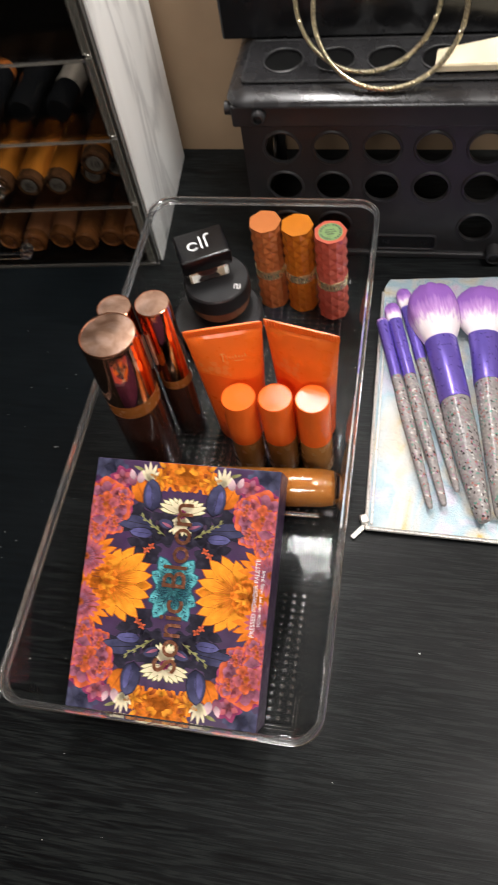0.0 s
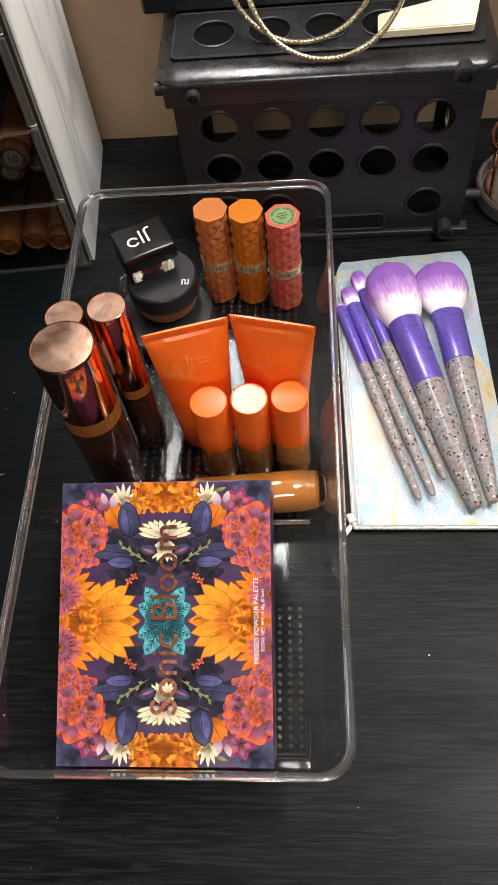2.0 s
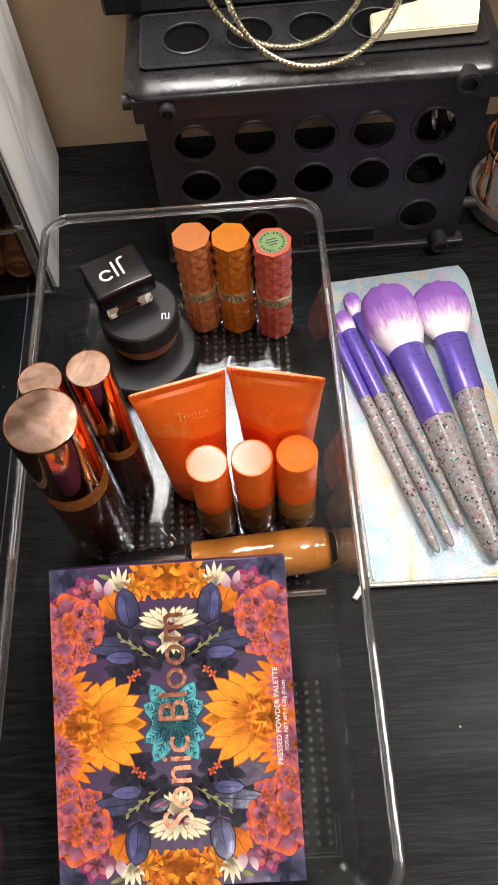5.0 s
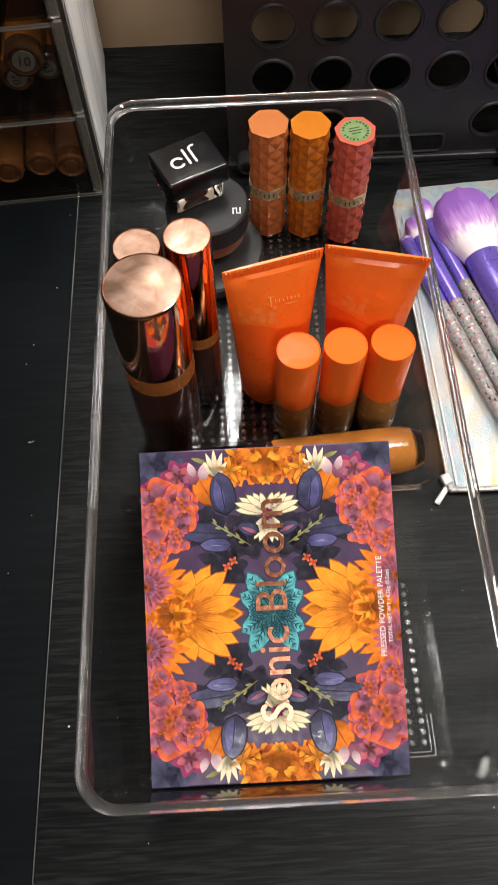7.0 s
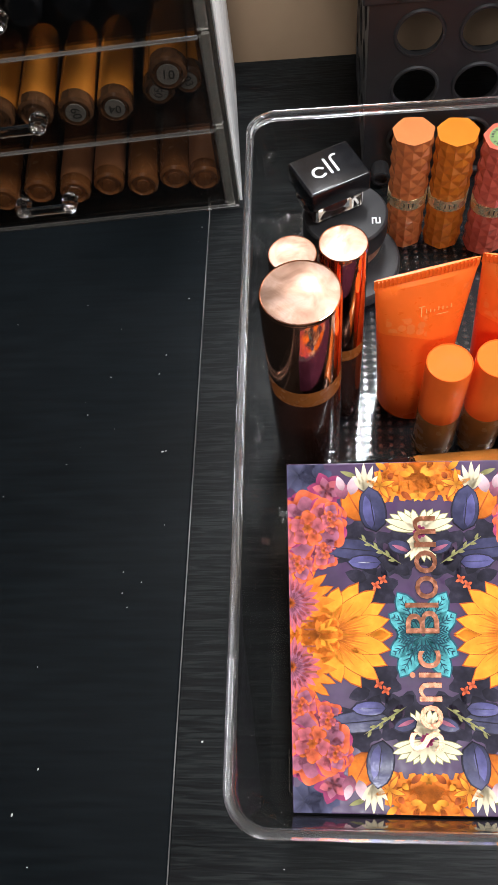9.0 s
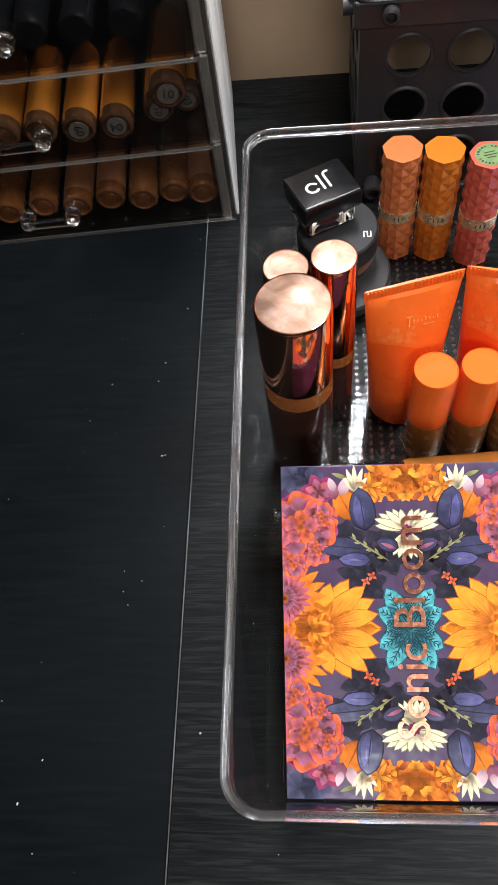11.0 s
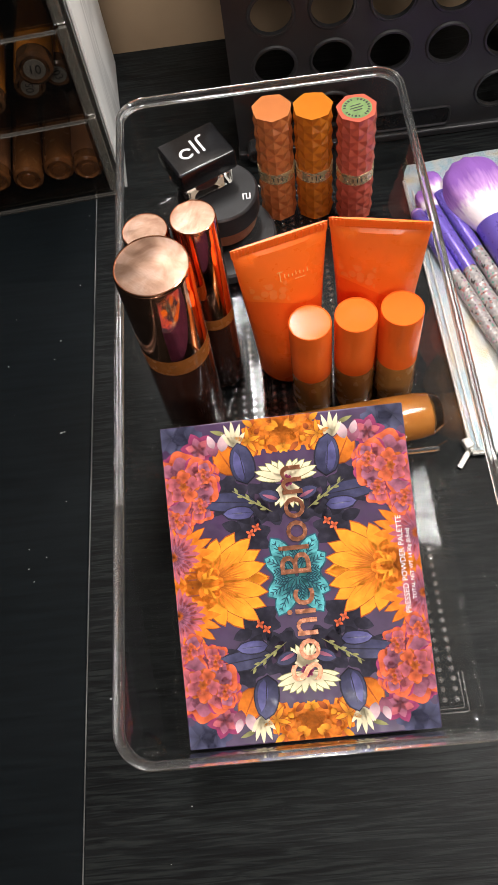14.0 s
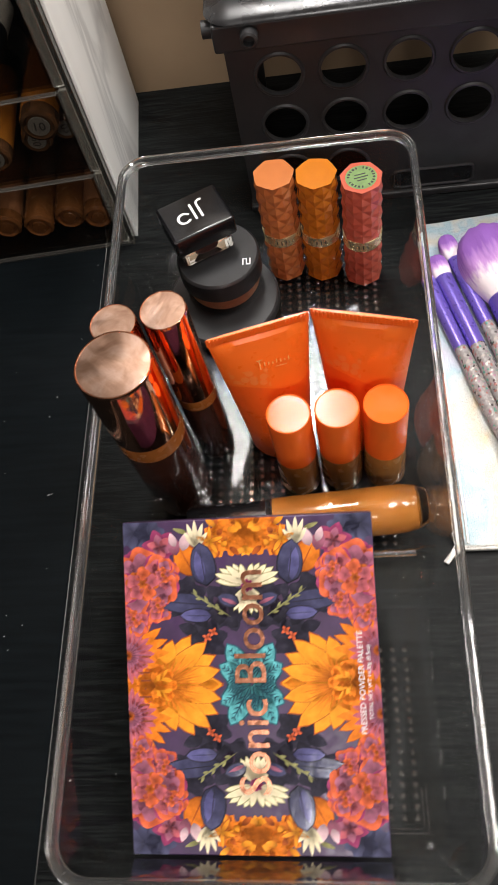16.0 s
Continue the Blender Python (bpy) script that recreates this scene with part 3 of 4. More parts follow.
    ruffle(4, 70, 11, "orange", 4, 9, 0.14, 0.95)
    ruffle(14, 66, 7, "orange", 4, 9, 0.16)
    for i in range(26):
        a = rng.uniform(0, 360)
        leaf(rng.uniform(0, 17), rng.uniform(61, 76), rng.uniform(3.5, 7), 2.8, a, ("amber", "orange", "rust")[i % 3], 5 + i % 5)
    for i in range(5):
        leaf(17, 66, 7.5, 2.8, i * 72 + 20, "rust", 11)
        leaf(17, 66, 6.9, 2.1, i * 72 + 20, "amber", 12)
    # magenta blossoms and pale buds
    for i in range(6):
        leaf(41, 64, 9, 6.5, i * 60 + 10, "magenta", 6 + i % 2)
        leaf(41, 64, 6.5, 4.2, i * 60 + 16, "mauve" if i % 2 else "pink", 8)
    leaf(33, 60, 10, 6, 75, "mauve", 9)
    leaf(30, 62, 9, 5.2, 105, "blush", 10)
    leaf(33.5, 64, 7, 3.8, 70, "blush", 10)
    for a, ln in ((70, 12), (88, 13), (108, 12), (130, 9), (52, 9)):
        leaf(23.5, 63.5, ln, 2.6, a, "cream", 12)
    leaf(27, 70, 8, 2.2, 20, "moss", 9)
    # cream daisies
    for i, (a, ln) in enumerate(((6, 14), (18, 15), (30, 14), (43, 12), (58, 10.5), (76, 9))):
        leaf(0.5, 46, ln + 0.5, 3.9, a, "moss", 11 + i % 2 * 2, 0.7)
        leaf(0.5, 46, ln, 3.2, a, "cream", 12 + i % 2 * 2, 0.7, 7, 0.6)
    for i in range(4):
        leaf(0.5, 44, 12.5, 3.6, -46 - i * 13, "moss", 12, 0.7)
        leaf(0.5, 44, 12, 3.0, -46 - i * 13, "cream", 13, 0.7, 7, 0.6)
    ruffle(0, 45, 2.6, "magenta", 15, 8, 0.2)
    # blue-black leaves
    leaf(19, 45, 21, 12.5, 82, "ink", 13, 0.6)
    leaf(19.2, 45.6, 19.8, 11.2, 82, "navy", 14, 0.6)
    leaf(21, 47, 15, 5.0, 80, "indigo", 15)
    vein(19.4, 46, 17, 82, 16, "ink", 0.5)
    leaf(15, 36, 31, 10, 6, "ink", 13, 0.6)
    leaf(15.6, 36.1, 29.6, 8.8, 6, "navy", 14, 0.6)
    vein(16, 36.2, 27, 6, 16, "ink", 0.5)
    leaf(17, 31.5, 15.5, 7, 2, "ink", 15, 0.6)
    leaf(17.4, 31.5, 14.6, 5.8, 2, "indigo", 16, 0.6)
    vein(18, 31.5, 13, 2, 17, "navy", 0.5)
    leaf(4, 37, 11, 7, 18, "ink", 14, 0.7)
    leaf(4.4, 37, 10, 5.6, 18, "navy", 15, 0.7)
    leaf(5, 36.4, 8, 1.8, 22, "mauve", 16)
    for s in range(6):
        leaf(11 + s * 2.6, 32.4 + s * 1.75, 3.4, 1.3, 5 + 56 * (s % 2), "moss", 17, 1.0, 5, 0.7)
    leaf(8, 30.5, 23, 0.9, 33, "moss", 16, 1.0, 5, 0.7)
    for u, v in ((17, 24), (20, 21.5)):
        for i in range(4):
            leaf(u, v, 2.4, 1.4, i * 90 + 30, "coral", 17)
    cover = part("printed_cover", art, [INK[n] for n in names], t, "glossy flower print, mirrored in four quarters", smooth=False, flat_print=True)
    turn = Matrix.Translation((PW * 0.505, PL * 0.5 + 0.0015, 0.00036)) @ pose(0, 0, 0, 0, 0, 90)
    lettering("title_lettering", "Sonic Bloom", 0.0205, turn, M["foil"], t, 0.0003, "raised copper foil letters", 1.02, 0.985, 0.00012)
    lettering("small_lettering", "PRESSED POWDER PALETTE", 0.0037, Matrix.Translation((PW - 0.0085, PL * 0.5, 0.00036)) @ pose(0, 0, 0, 0, 0, 90), M["white_ink"], t, 0.00003)
    lettering("small_lettering", "TOTAL NET WT 14.30g (0.5oz)", 0.0025, Matrix.Translation((PW - 0.0050, PL * 0.5, 0.00036)) @ pose(0, 0, 0, 0, 0, 90), M["white_ink"], t, 0.00003)
    bm = bmesh.new()
    for k in range(9):
        box(0.0068 + 0.0016 * math.sin(k * 1.9), PL * 0.5 - 0.0165 + k * 0.0037, 0.0003, 0.0105 + 0.0014 * math.cos(k * 2.3), PL * 0.5 - 0.0158 + k * 0.0037, 0.00042, bm=bm)
    part("maker_mark", bm, M["rust_ink"], t)
    return t


palette()


# ---------------------------------------------------------------- copper-capped bottles
def copper_bottle(x, y, r, h, label, seed, neck=0.545, collar=0.0125):
    t = thing("foundation_bottle", pose(x, y, FLOOR, 0, 0, seed * 50), label, "makeup bottle", "copper-capped bottles")
    zb = h * neck
    part("glass_body", lathe([(0, 0), (r * 0.90, 0), (r * 0.98, r * 0.10), (r, r * 0.3), (r, zb - 0.004), (r * 0.97, zb), (0, zb)], 48), M["amber"], t, "deep brown glossy glass")
    part("band", lathe([(r * 0.9, zb + 0.0002), (r * 1.005, zb + 0.0002), (r * 1.005, zb + collar), (r * 0.9, zb + collar)], 48), M["amber_band"], t, "caramel collar")
    part("cap", lathe([(r * 0.9, zb + collar + 0.0003), (r * 1.01, zb + collar + 0.0003), (r * 1.01, h - 0.0012), (r * 0.99, h - 0.0003), (r * 0.975, h), (r * 0.96, h - 0.0004), (0, h - 0.0005)], 56), M["copper"], t, "mirror-bright copper cap")
    part("cap_disc", lathe([(0, h - 0.0004), (r * 0.955, h - 0.0004), (r * 0.955, h + 0.00015), (r * 0.93, h + 0.0003), (0, h + 0.0003)], 56), M["copper_top"], t, "scuffed copper top")
    part("cap_edge", lathe([(r * 0.950, h + 0.0001), (r * 0.965, h + 0.00055), (r * 0.985, h + 0.0004), (r * 1.0, h - 0.0006), (r * 0.97, h - 0.0006)], 56), M["copper"], t, "worn bright edge")
    return t


copper_bottle(0.009, 0.194, 0.0178, 0.1440, "large brown glass foundation bottle with a scuffed copper cap", 1)
f2 = copper_bottle(0.0056, 0.2187, 0.0110, 0.1400, "slim brown concealer tube with a copper cap and white label", 2, 0.44, 0.009)
copper_bottle(0.0283, 0.2254, 0.0112, 0.1380, "slim brown concealer tube with a mirror copper cap", 3, 0.44, 0.009)
bm = bmesh.new()
turns = [radians(-150 + 8 * i) for i in range(9)]
loft([[Vector((0.01135 * math.cos(a), 0.01135 * math.sin(a), z)) for a in turns] + [Vector((0.01125 * math.cos(a), 0.01125 * math.sin(a), z)) for a in turns[::-1]] for z in (0.080, 0.112)], True, bm)
part("paper_label", bm, M["label_white"], f2)


# ---------------------------------------------------------------- orange squeeze tubes
def squeeze_tube(x, y, yaw, half, top, label, printed):
    t = thing("squeeze_tube", pose(x, y, FLOOR, 0, 0, yaw), label, "makeup tube", "orange squeeze tubes")
    h = top - FLOOR
    rings = []
    n = 48

    def section(s):
        k = max(0.0, (s - 0.06) / 0.94)
        return 0.0188 + (half - 0.0188) * k ** 1.1, max(0.0007, 0.0185 * (1 - k ** 1.7) ** 0.9)

    zs = [0, 0.02, 0.05, 0.12, 0.22, 0.34, 0.46, 0.58, 0.70, 0.80, 0.88, 0.935, 0.95, 1.0]
    for s in zs:
        a, b = section(s)
        if s == 0:
            a, b = a * 0.93, b * 0.93
        if s >= 0.94:
            a, b = half, 0.0008
        rings.append([Vector((a * math.cos(2 * math.pi * i / n), b * math.sin(2 * math.pi * i / n), h * s)) for i in range(n)])
    part("tube_body", loft(rings), M["orange_tube"], t)
    bm = bmesh.new()
    for i in range(26):
        px = -half + 0.002 + i * (2 * half - 0.004) / 25
        box(px - 0.0003, -0.0011, h * 0.955, px + 0.0003, 0.0011, h * 0.995, bm=bm)
    part("crimped_seam", bm, M["orange_tube"], t)
    if printed:
        bm = bmesh.new()
        s = 0.80
        b = section(s)[1]
        slope = (section(s + 0.05)[1] - section(s - 0.05)[1]) / (0.1 * h)
        mm = Matrix.Translation((0.004, -b * 0.985, h * s)) @ Euler((math.pi / 2 - math.atan(-slope), 0, 0)).to_matrix().to_4x4()
        strokes = [(-0.0075, -0.0035, -0.0070, 0.0030), (-0.0085, 0.0026, -0.0055, 0.0031), (0.0005, -0.0042, 0.0065, -0.0038)]
        strokes += [(-0.0050 + 0.0021 * q, -0.0018 + 0.0003 * (q % 2), -0.0045 + 0.0021 * q, 0.0010 - 0.0006 * (q % 3)) for q in range(7)]
        for x0, y0, x1, y1 in strokes:
            vs = [bm.verts.new(mm @ Vector((px, py, 0.0006))) for px, py in ((x0, y0), (x1, y0), (x1, y1), (x0, y1))]
            bm.faces.new(vs)
        part("maker_mark", bm, M["gold_ink"], t)
    return t


squeeze_tube(0.0685, 0.2300, 14, 0.0262, 0.1190, "orange squeeze tube with a gold mark, crimped end up", True)
squeeze_tube(0.1200, 0.2310, -13, 0.0260, 0.1205, "plain orange squeeze tube standing with its crimped end up", False)


# ---------------------------------------------------------------- makeup sticks
def makeup_stick():
    t = thing("makeup_stick", pose(0, 0, 0), "makeup stick with an orange cap and a tan base, standing upright", "makeup stick", "orange-capped sticks")
    r, h, zc = 0.0115, 0.0795, 0.036
    part("base", lathe([(0, 0), (r * 1.02, 0), (r * 1.04, 0.0012), (r * 0.99, zc - 0.001), (r * 0.97, zc), (0, zc)], 36), M["tan_stick"], t, "glossy tan base")
    part("cap", lathe([(r * 0.9, zc + 0.0003), (r, zc + 0.0003), (r, h - 0.0012), (r * 0.985, h - 0.0002), (r * 0.955, h), (r * 0.925, h - 0.0004), (0, h - 0.0005)], 40), M["orange_cap"], t, "bright orange cap")
    return t


stick = makeup_stick()
stick.matrix_basis = pose(0.080, 0.1990, FLOOR)
copy_thing(stick, pose(0.1045, 0.2005, FLOOR))
copy_thing(stick, pose(0.1290, 0.2012, FLOOR))


# ---------------------------------------------------------------- faceted lipsticks
def facets(z0, z1, rows, r):
    """Staggered rows of low four-sided pyramids round a tube."""
    n, bm, vs = 14, bmesh.new(), []
    for j in range(rows + 1):
        z = z0 + (z1 - z0) * j / rows
        ring = []
        for i in range(n):
            q = r * (1.015 if (i + j) % 2 == 0 else 0.94)
            ring.append(bm.verts.new((q * math.cos(2 * math.pi * i / n), q * math.sin(2 * math.pi * i / n), z)))
        vs.append(ring)
    for j in range(rows):
        a, b = vs[j], vs[j + 1]
        for i in range(n):
            k = (i + 1) % n
            if (i + j) % 2 == 0:
                bm.faces.new((a[i], a[k], b[i]))
                bm.faces.new((a[k], b[k], b[i]))
            else:
                bm.faces.new((a[i], a[k], b[k]))
                bm.faces.new((a[i], b[k], b[i]))
    bm.faces.new(vs[0][::-1])
    bm.faces.new(vs[-1])
    bmesh.ops.recalc_face_normals(bm, faces=bm.faces[:])
    return bm


def lipstick(x, y, yaw, mat, label, sticker=False):
    t = thing("lipstick", pose(x, y, FLOOR, 0, 0, yaw), label, "lipstick", "faceted lipsticks")
    r, h = 0.0124, 0.0845
    part("base", facets(0, 0.0332, 6, r), mat, t, smooth=False)
    part("gold_band", lathe([(r * 0.85, 0.0334), (r * 0.99, 0.0334), (r * 0.99, 0.0415), (r * 0.85, 0.0415)], 36), M["gold"], t, "shiny gold ring")
    bm = bmesh.new()
    for k in range(3):
        a = radians(-90 - yaw + (k - 1) * 13)
        mm = Matrix.Translation((r * 0.992 * math.cos(a), r * 0.992 * math.sin(a), 0.0375)) @ Matrix.Rotation(a, 4, "Z")
        made = bmesh.ops.create_cube(bm, size=1, matrix=mm @ Matrix.Diagonal((0.0003, 0.0007, 0.0038 if k % 2 else 0.0028, 1)))
    part("engraved_mark", bm, M["dark_ink"], t)
    part("cap", facets(0.0417, h, 8, r), mat, t, smooth=False)
    if sticker:
        st = part("round_sticker", lathe([(0, h - 0.0002), (r * 0.74, h - 0.0002), (r * 0.74, h + 0.00015), (0, h + 0.00015)], 32), M["green"], t, "round green sticker")
        bm = bmesh.new()
        for k, w in enumerate((0.30, 0.45, 0.35)):
            yy = (k - 1) * 0.0022
            box(-w * 0.0095, yy - 0.0004, h + 0.0001, w * 0.0090, yy + 0.0004, h + 0.00022, bm=bm)
        for k in range(22):
            if k % 6 != 5:
                mm = Matrix.Rotation(2 * math.pi * k / 22, 4, "Z") @ Matrix.Translation((0.0074, 0, h + 0.00015))
                bmesh.ops.create_cube(bm, size=1, matrix=mm @ Matrix.Diagonal((0.0015, 0.0009 + 0.0004 * (k % 2), 0.0002, 1)))
        part("print", bm, M["dark_ink"], st)
    return t


lipstick(0.0741, 0.3574, 10, M["peach"], "faceted peach-brown lipstick case with a gold ring")
lipstick(0.0991, 0.3546, 4, M["ochre"], "faceted ochre lipstick case with a gold ring")
lipstick(0.1251, 0.3478, 12, M["rose"], "faceted rose-pink lipstick case with a green sticker on top", True)


# ---------------------------------------------------------------- pots
def pots():
    t = thing("powder_compact", pose(0.0325, 0.326, FLOOR), "flat round black powder compact under a small jar", "compact")
    part("base", lathe([(0, 0), (0.0345, 0), (0.0362, 0.001), (0.0362, 0.0062), (0, 0.0062)], 56), M["clear"], t, "clear base")
    part("lid", lathe([(0.030, 0.0064), (0.0368, 0.0064), (0.0368, 0.0125), (0.0355, 0.0140), (0, 0.0140)], 56), M["satin_black"], t)
    z = FLOOR + 0.0141
    j = thing("powder_jar", pose(0.034, 0.3345, z), "small round jar of brown powder with a black lid", "jar")
    part("glass", lathe([(0, 0), (0.0235, 0), (0.0255, 0.002), (0.0258, 0.005), (0.0258, 0.0165), (0.0, 0.0165)], 48), M["clear"], j, "clear thick glass")
    part("powder", lathe([(0, 0.004), (0.0225, 0.004), (0.0235, 0.006), (0.0235, 0.0155), (0, 0.0155)], 40), M["powder"], j, "brown powder")
    part("lid", lathe([(0.020, 0.0167), (0.0264, 0.0167), (0.0264, 0.0300), (0.0256, 0.0312), (0.025, 0.0316), (0, 0.0316)], 56), M["satin_black"], j)
    bm = bmesh.new()
    for x0, y0, x1, y1 in ((0.016, -0.0105, 0.0168, -0.0055), (0.016, -0.0063, 0.019, -0.0055), (0.0182, -0.0105, 0.019, -0.0055), (0.0182, -0.0105, 0.0212, -0.0097), (0.0204, -0.0105, 0.0212, -0.0055)):
        box(x0, y0, 0.03155, x1, y1, 0.0318, bm=bm)
    part("maker_mark", bm, M["white_ink"], j)
    z2 = z + 0.0317
    c = thing("cream_pot", pose(0.0245, 0.3440, z2, 0, 0, 26), "small square clear pot with a glossy black lid", "pot")
    h = 0.0165
    part("glass", box(-0.0172, -0.0138, 0, 0.0172, 0.0138, 0.0132, 0.003, 3), M["crystal"], c, "thick clear glass")
    part("cream", lathe([(0, 0.0035), (0.0085, 0.0035), (0.0095, 0.005), (0.0095, 0.0125), (0, 0.0125)], 28), M["maroon"], c, "dark brown cream")
    part("lid", box(-0.0200, -0.0162, 0.0134, 0.0200, 0.0162, 0.0275, 0.0020, 4), M["lid_black"], c, "glossy black lid with rounded edges", smooth=True)
    bm = bmesh.new()
    zt = 0.0275

    def bar(x0, y0, x1, y1):
        box(x0, y0, zt - 0.0001, x1, y1, zt + 0.0001, bm=bm)

    def arc(cx, cy, r0, r1, a0, a1):
        n = 20
        inner = [bm.verts.new((cx + r0 * math.cos(radians(a0 + (a1 - a0) * i / n)), cy + r0 * math.sin(radians(a0 + (a1 - a0) * i / n)), zt + 0.0001)) for i in range(n + 1)]
        outer = [bm.verts.new((cx + r1 * math.cos(radians(a0 + (a1 - a0) * i / n)), cy + r1 * math.sin(radians(a0 + (a1 - a0) * i / n)), zt + 0.0001)) for i in range(n + 1)]
        for i in range(n):
            bm.faces.new((inner[i], outer[i], outer[i + 1], inner[i + 1]))

    arc(-0.0068, -0.0010, 0.0030, 0.0046, 25, 325)
    bar(-0.0008, -0.0052, 0.0007, 0.0080)
    bar(0.0032, -0.0052, 0.0047, 0.0060)
    arc(0.0067, 0.0058, 0.0020, 0.0035, 60, 180)
    part("maker_mark", bm, M["white_ink"], c, "white mark of thin strokes")


pots()


# ---------------------------------------------------------------- the bottle lying behind the palette
def lying_bottle():
    t = thing("foundation_bottle", Matrix.Translation((0.148, 0.1690, 0.0260)) @ pose(0, 0, 0, 0, 0, 4) @ pose(0, 0, 0, 0, -90, 0), "tan foundation bottle with a black cap, lying on its side", "makeup bottle")
    r = 0.0135
    q = r * 0.90
    glass = part("glass_body", lathe([(0, -0.0022), (r * 0.50, -0.0022), (r * 0.72, -0.0010), (r * 0.90, 0.004), (r * 0.99, 0.012), (r, 0.020), (r, 0.080), (r * 0.95, 0.085), (0, 0.0855)], 40), M["crystal"], t, "clear glass")
    glass.visible_shadow = False
    part("fluid", lathe([(0, 0.0035), (q * 0.45, 0.0035), (q * 0.70, 0.0050), (q * 0.90, 0.010), (q, 0.020), (q, 0.078), (q * 0.95, 0.082), (0, 0.0825)], 40), M["foundation"], glass, "tan fluid")
    part("cap", lathe([(0, 0.0857), (r * 0.96, 0.0857), (r * 0.97, 0.128), (r * 0.93, 0.1295), (0, 0.130)], 40), M["black"], t, "black cap")
    bm = bmesh.new()
    for k in range(5):
        a = radians(150 + k * 6)
        mm = Matrix.Rotation(a, 4, "Z") @ Matrix.Translation((r * 1.003, 0, 0.052))
        bmesh.ops.create_cube(bm, size=1, matrix=mm @ Matrix.Diagonal((0.0002, 0.0008, 0.012 - 0.003 * (k % 2), 1)))
    part("print", bm, M["dark_ink"], t)


lying_bottle()


# ---------------------------------------------------------------- holographic bag with brushes
BAG = [Vector(p) for p in ((0.168, 0.1515, 0), (0.2750, 0.1500, 0), (0.2700, 0.3930, 0), (0.1640, 0.3850, 0))]


def bag():
    t = thing("makeup_bag", pose(0, 0, 0), "flat holographic silver zip bag lying on the desk", "bag")

    def at(u, v, z):
        a = BAG[0].lerp(BAG[1], u)
        b = BAG[3].lerp(BAG[2], u)
        p = a.lerp(b, v)
        return Vector((p.x, p.y, z))

    bm = bmesh.new()
    nu, nv = 22, 40
    for top in (1, 0):
        grid = []
        for j in range(nv + 1):
            row = []
            for i in range(nu + 1):
                u, v = i / nu, j / nv
                e = min(u, 1 - u, v * 2, (1 - v) * 2)
                puff = 0.0026 + 0.0030 * min(1, e * 5) ** 0.6
                z = (puff + 0.0009 * noise.noise((u * 5, v * 9, 3))) if top else 0.0006
                # blunt corners at the zip end
                cu = u
                if v > 0.93:
                    k = (v - 0.93) / 0.07
                    cu = 0.5 + (u - 0.5) * (1 - 0.10 * k * k)
                row.append(bm.verts.new(at(cu, v, z)))
            grid.append(row)
        for j in range(nv):
            for i in range(nu):
                q = (grid[j][i], grid[j][i + 1], grid[j + 1][i + 1], grid[j + 1][i])
                bm.faces.new(q if top else q[::-1])
        if top:
            upper = grid
        else:
            edge = lambda g: [g[0][i] for i in range(nu)] + [g[j][nu] for j in range(nv)] + [g[nv][i] for i in range(nu, 0, -1)] + [g[j][0] for j in range(nv, 0, -1)]
            a, b = edge(upper), edge(grid)
            for k in range(len(a)):
                bm.faces.new((a[k], b[k], b[(k + 1) % len(b)], a[(k + 1) % len(a)]))
    part("pouch", bm, M["holo"], t, "silver film with pastel rainbow sheen")
    pts = [at(0.0, v / 30, 0.0034) for v in range(29)]
    part("piping", ring_pipe(pts, 0.0013, 8, False), M["silver_binding"], t)
    pts = [at(0.035, 0.01 + v / 31, 0.0050) for v in range(28)]
    part("zip_teeth", ring_pipe(pts, 0.0008, 6, False), M["silver_binding"], t)
    pts = [at(u / 20, 0.0, 0.0034) for u in range(21)]
    part("piping", ring_pipe(pts, 0.0016, 8, False), M["silver_binding"], t)
    bm = box(-0.0030, -0.0034, 0.001, 0.0030, 0.0034, 0.0060, 0.0012, 2)
    s = part("zip_slider", bm, M["silver_binding"], t)
    s.matrix_basis = pose(0.1665, 0.1580, 0, 0, 0, 20)
    pull = part("zip_pull", box(-0.0017, -0.0065, 0.0, 0.0017, 0.0065, 0.0012, 0.0005, 2), M["silver_binding"], t, "flat silver zip tag")
    pull.matrix_basis = pose(0.1630, 0.1490, 0.0012, 0, 0, -38)
    # printed mark beside the brushes
    bm = bmesh.new()
    for k in range(6):
        box(-0.0030, k * 0.0085, 0.00605, 0.0030, k * 0.0085 + 0.0012, 0.0062, bm=bm)
        box(-0.0030 if k % 2 else 0.0022, k * 0.0085, 0.00605, -0.0022 if k % 2 else 0.0030, k * 0.0085 + 0.0055, 0.0062, bm=bm)
    mk = part("print", bm, M["dark_ink"], t)
    mk.matrix_basis = pose(0.2335, 0.235, 0.0004, 0, 0, 6)


bag()


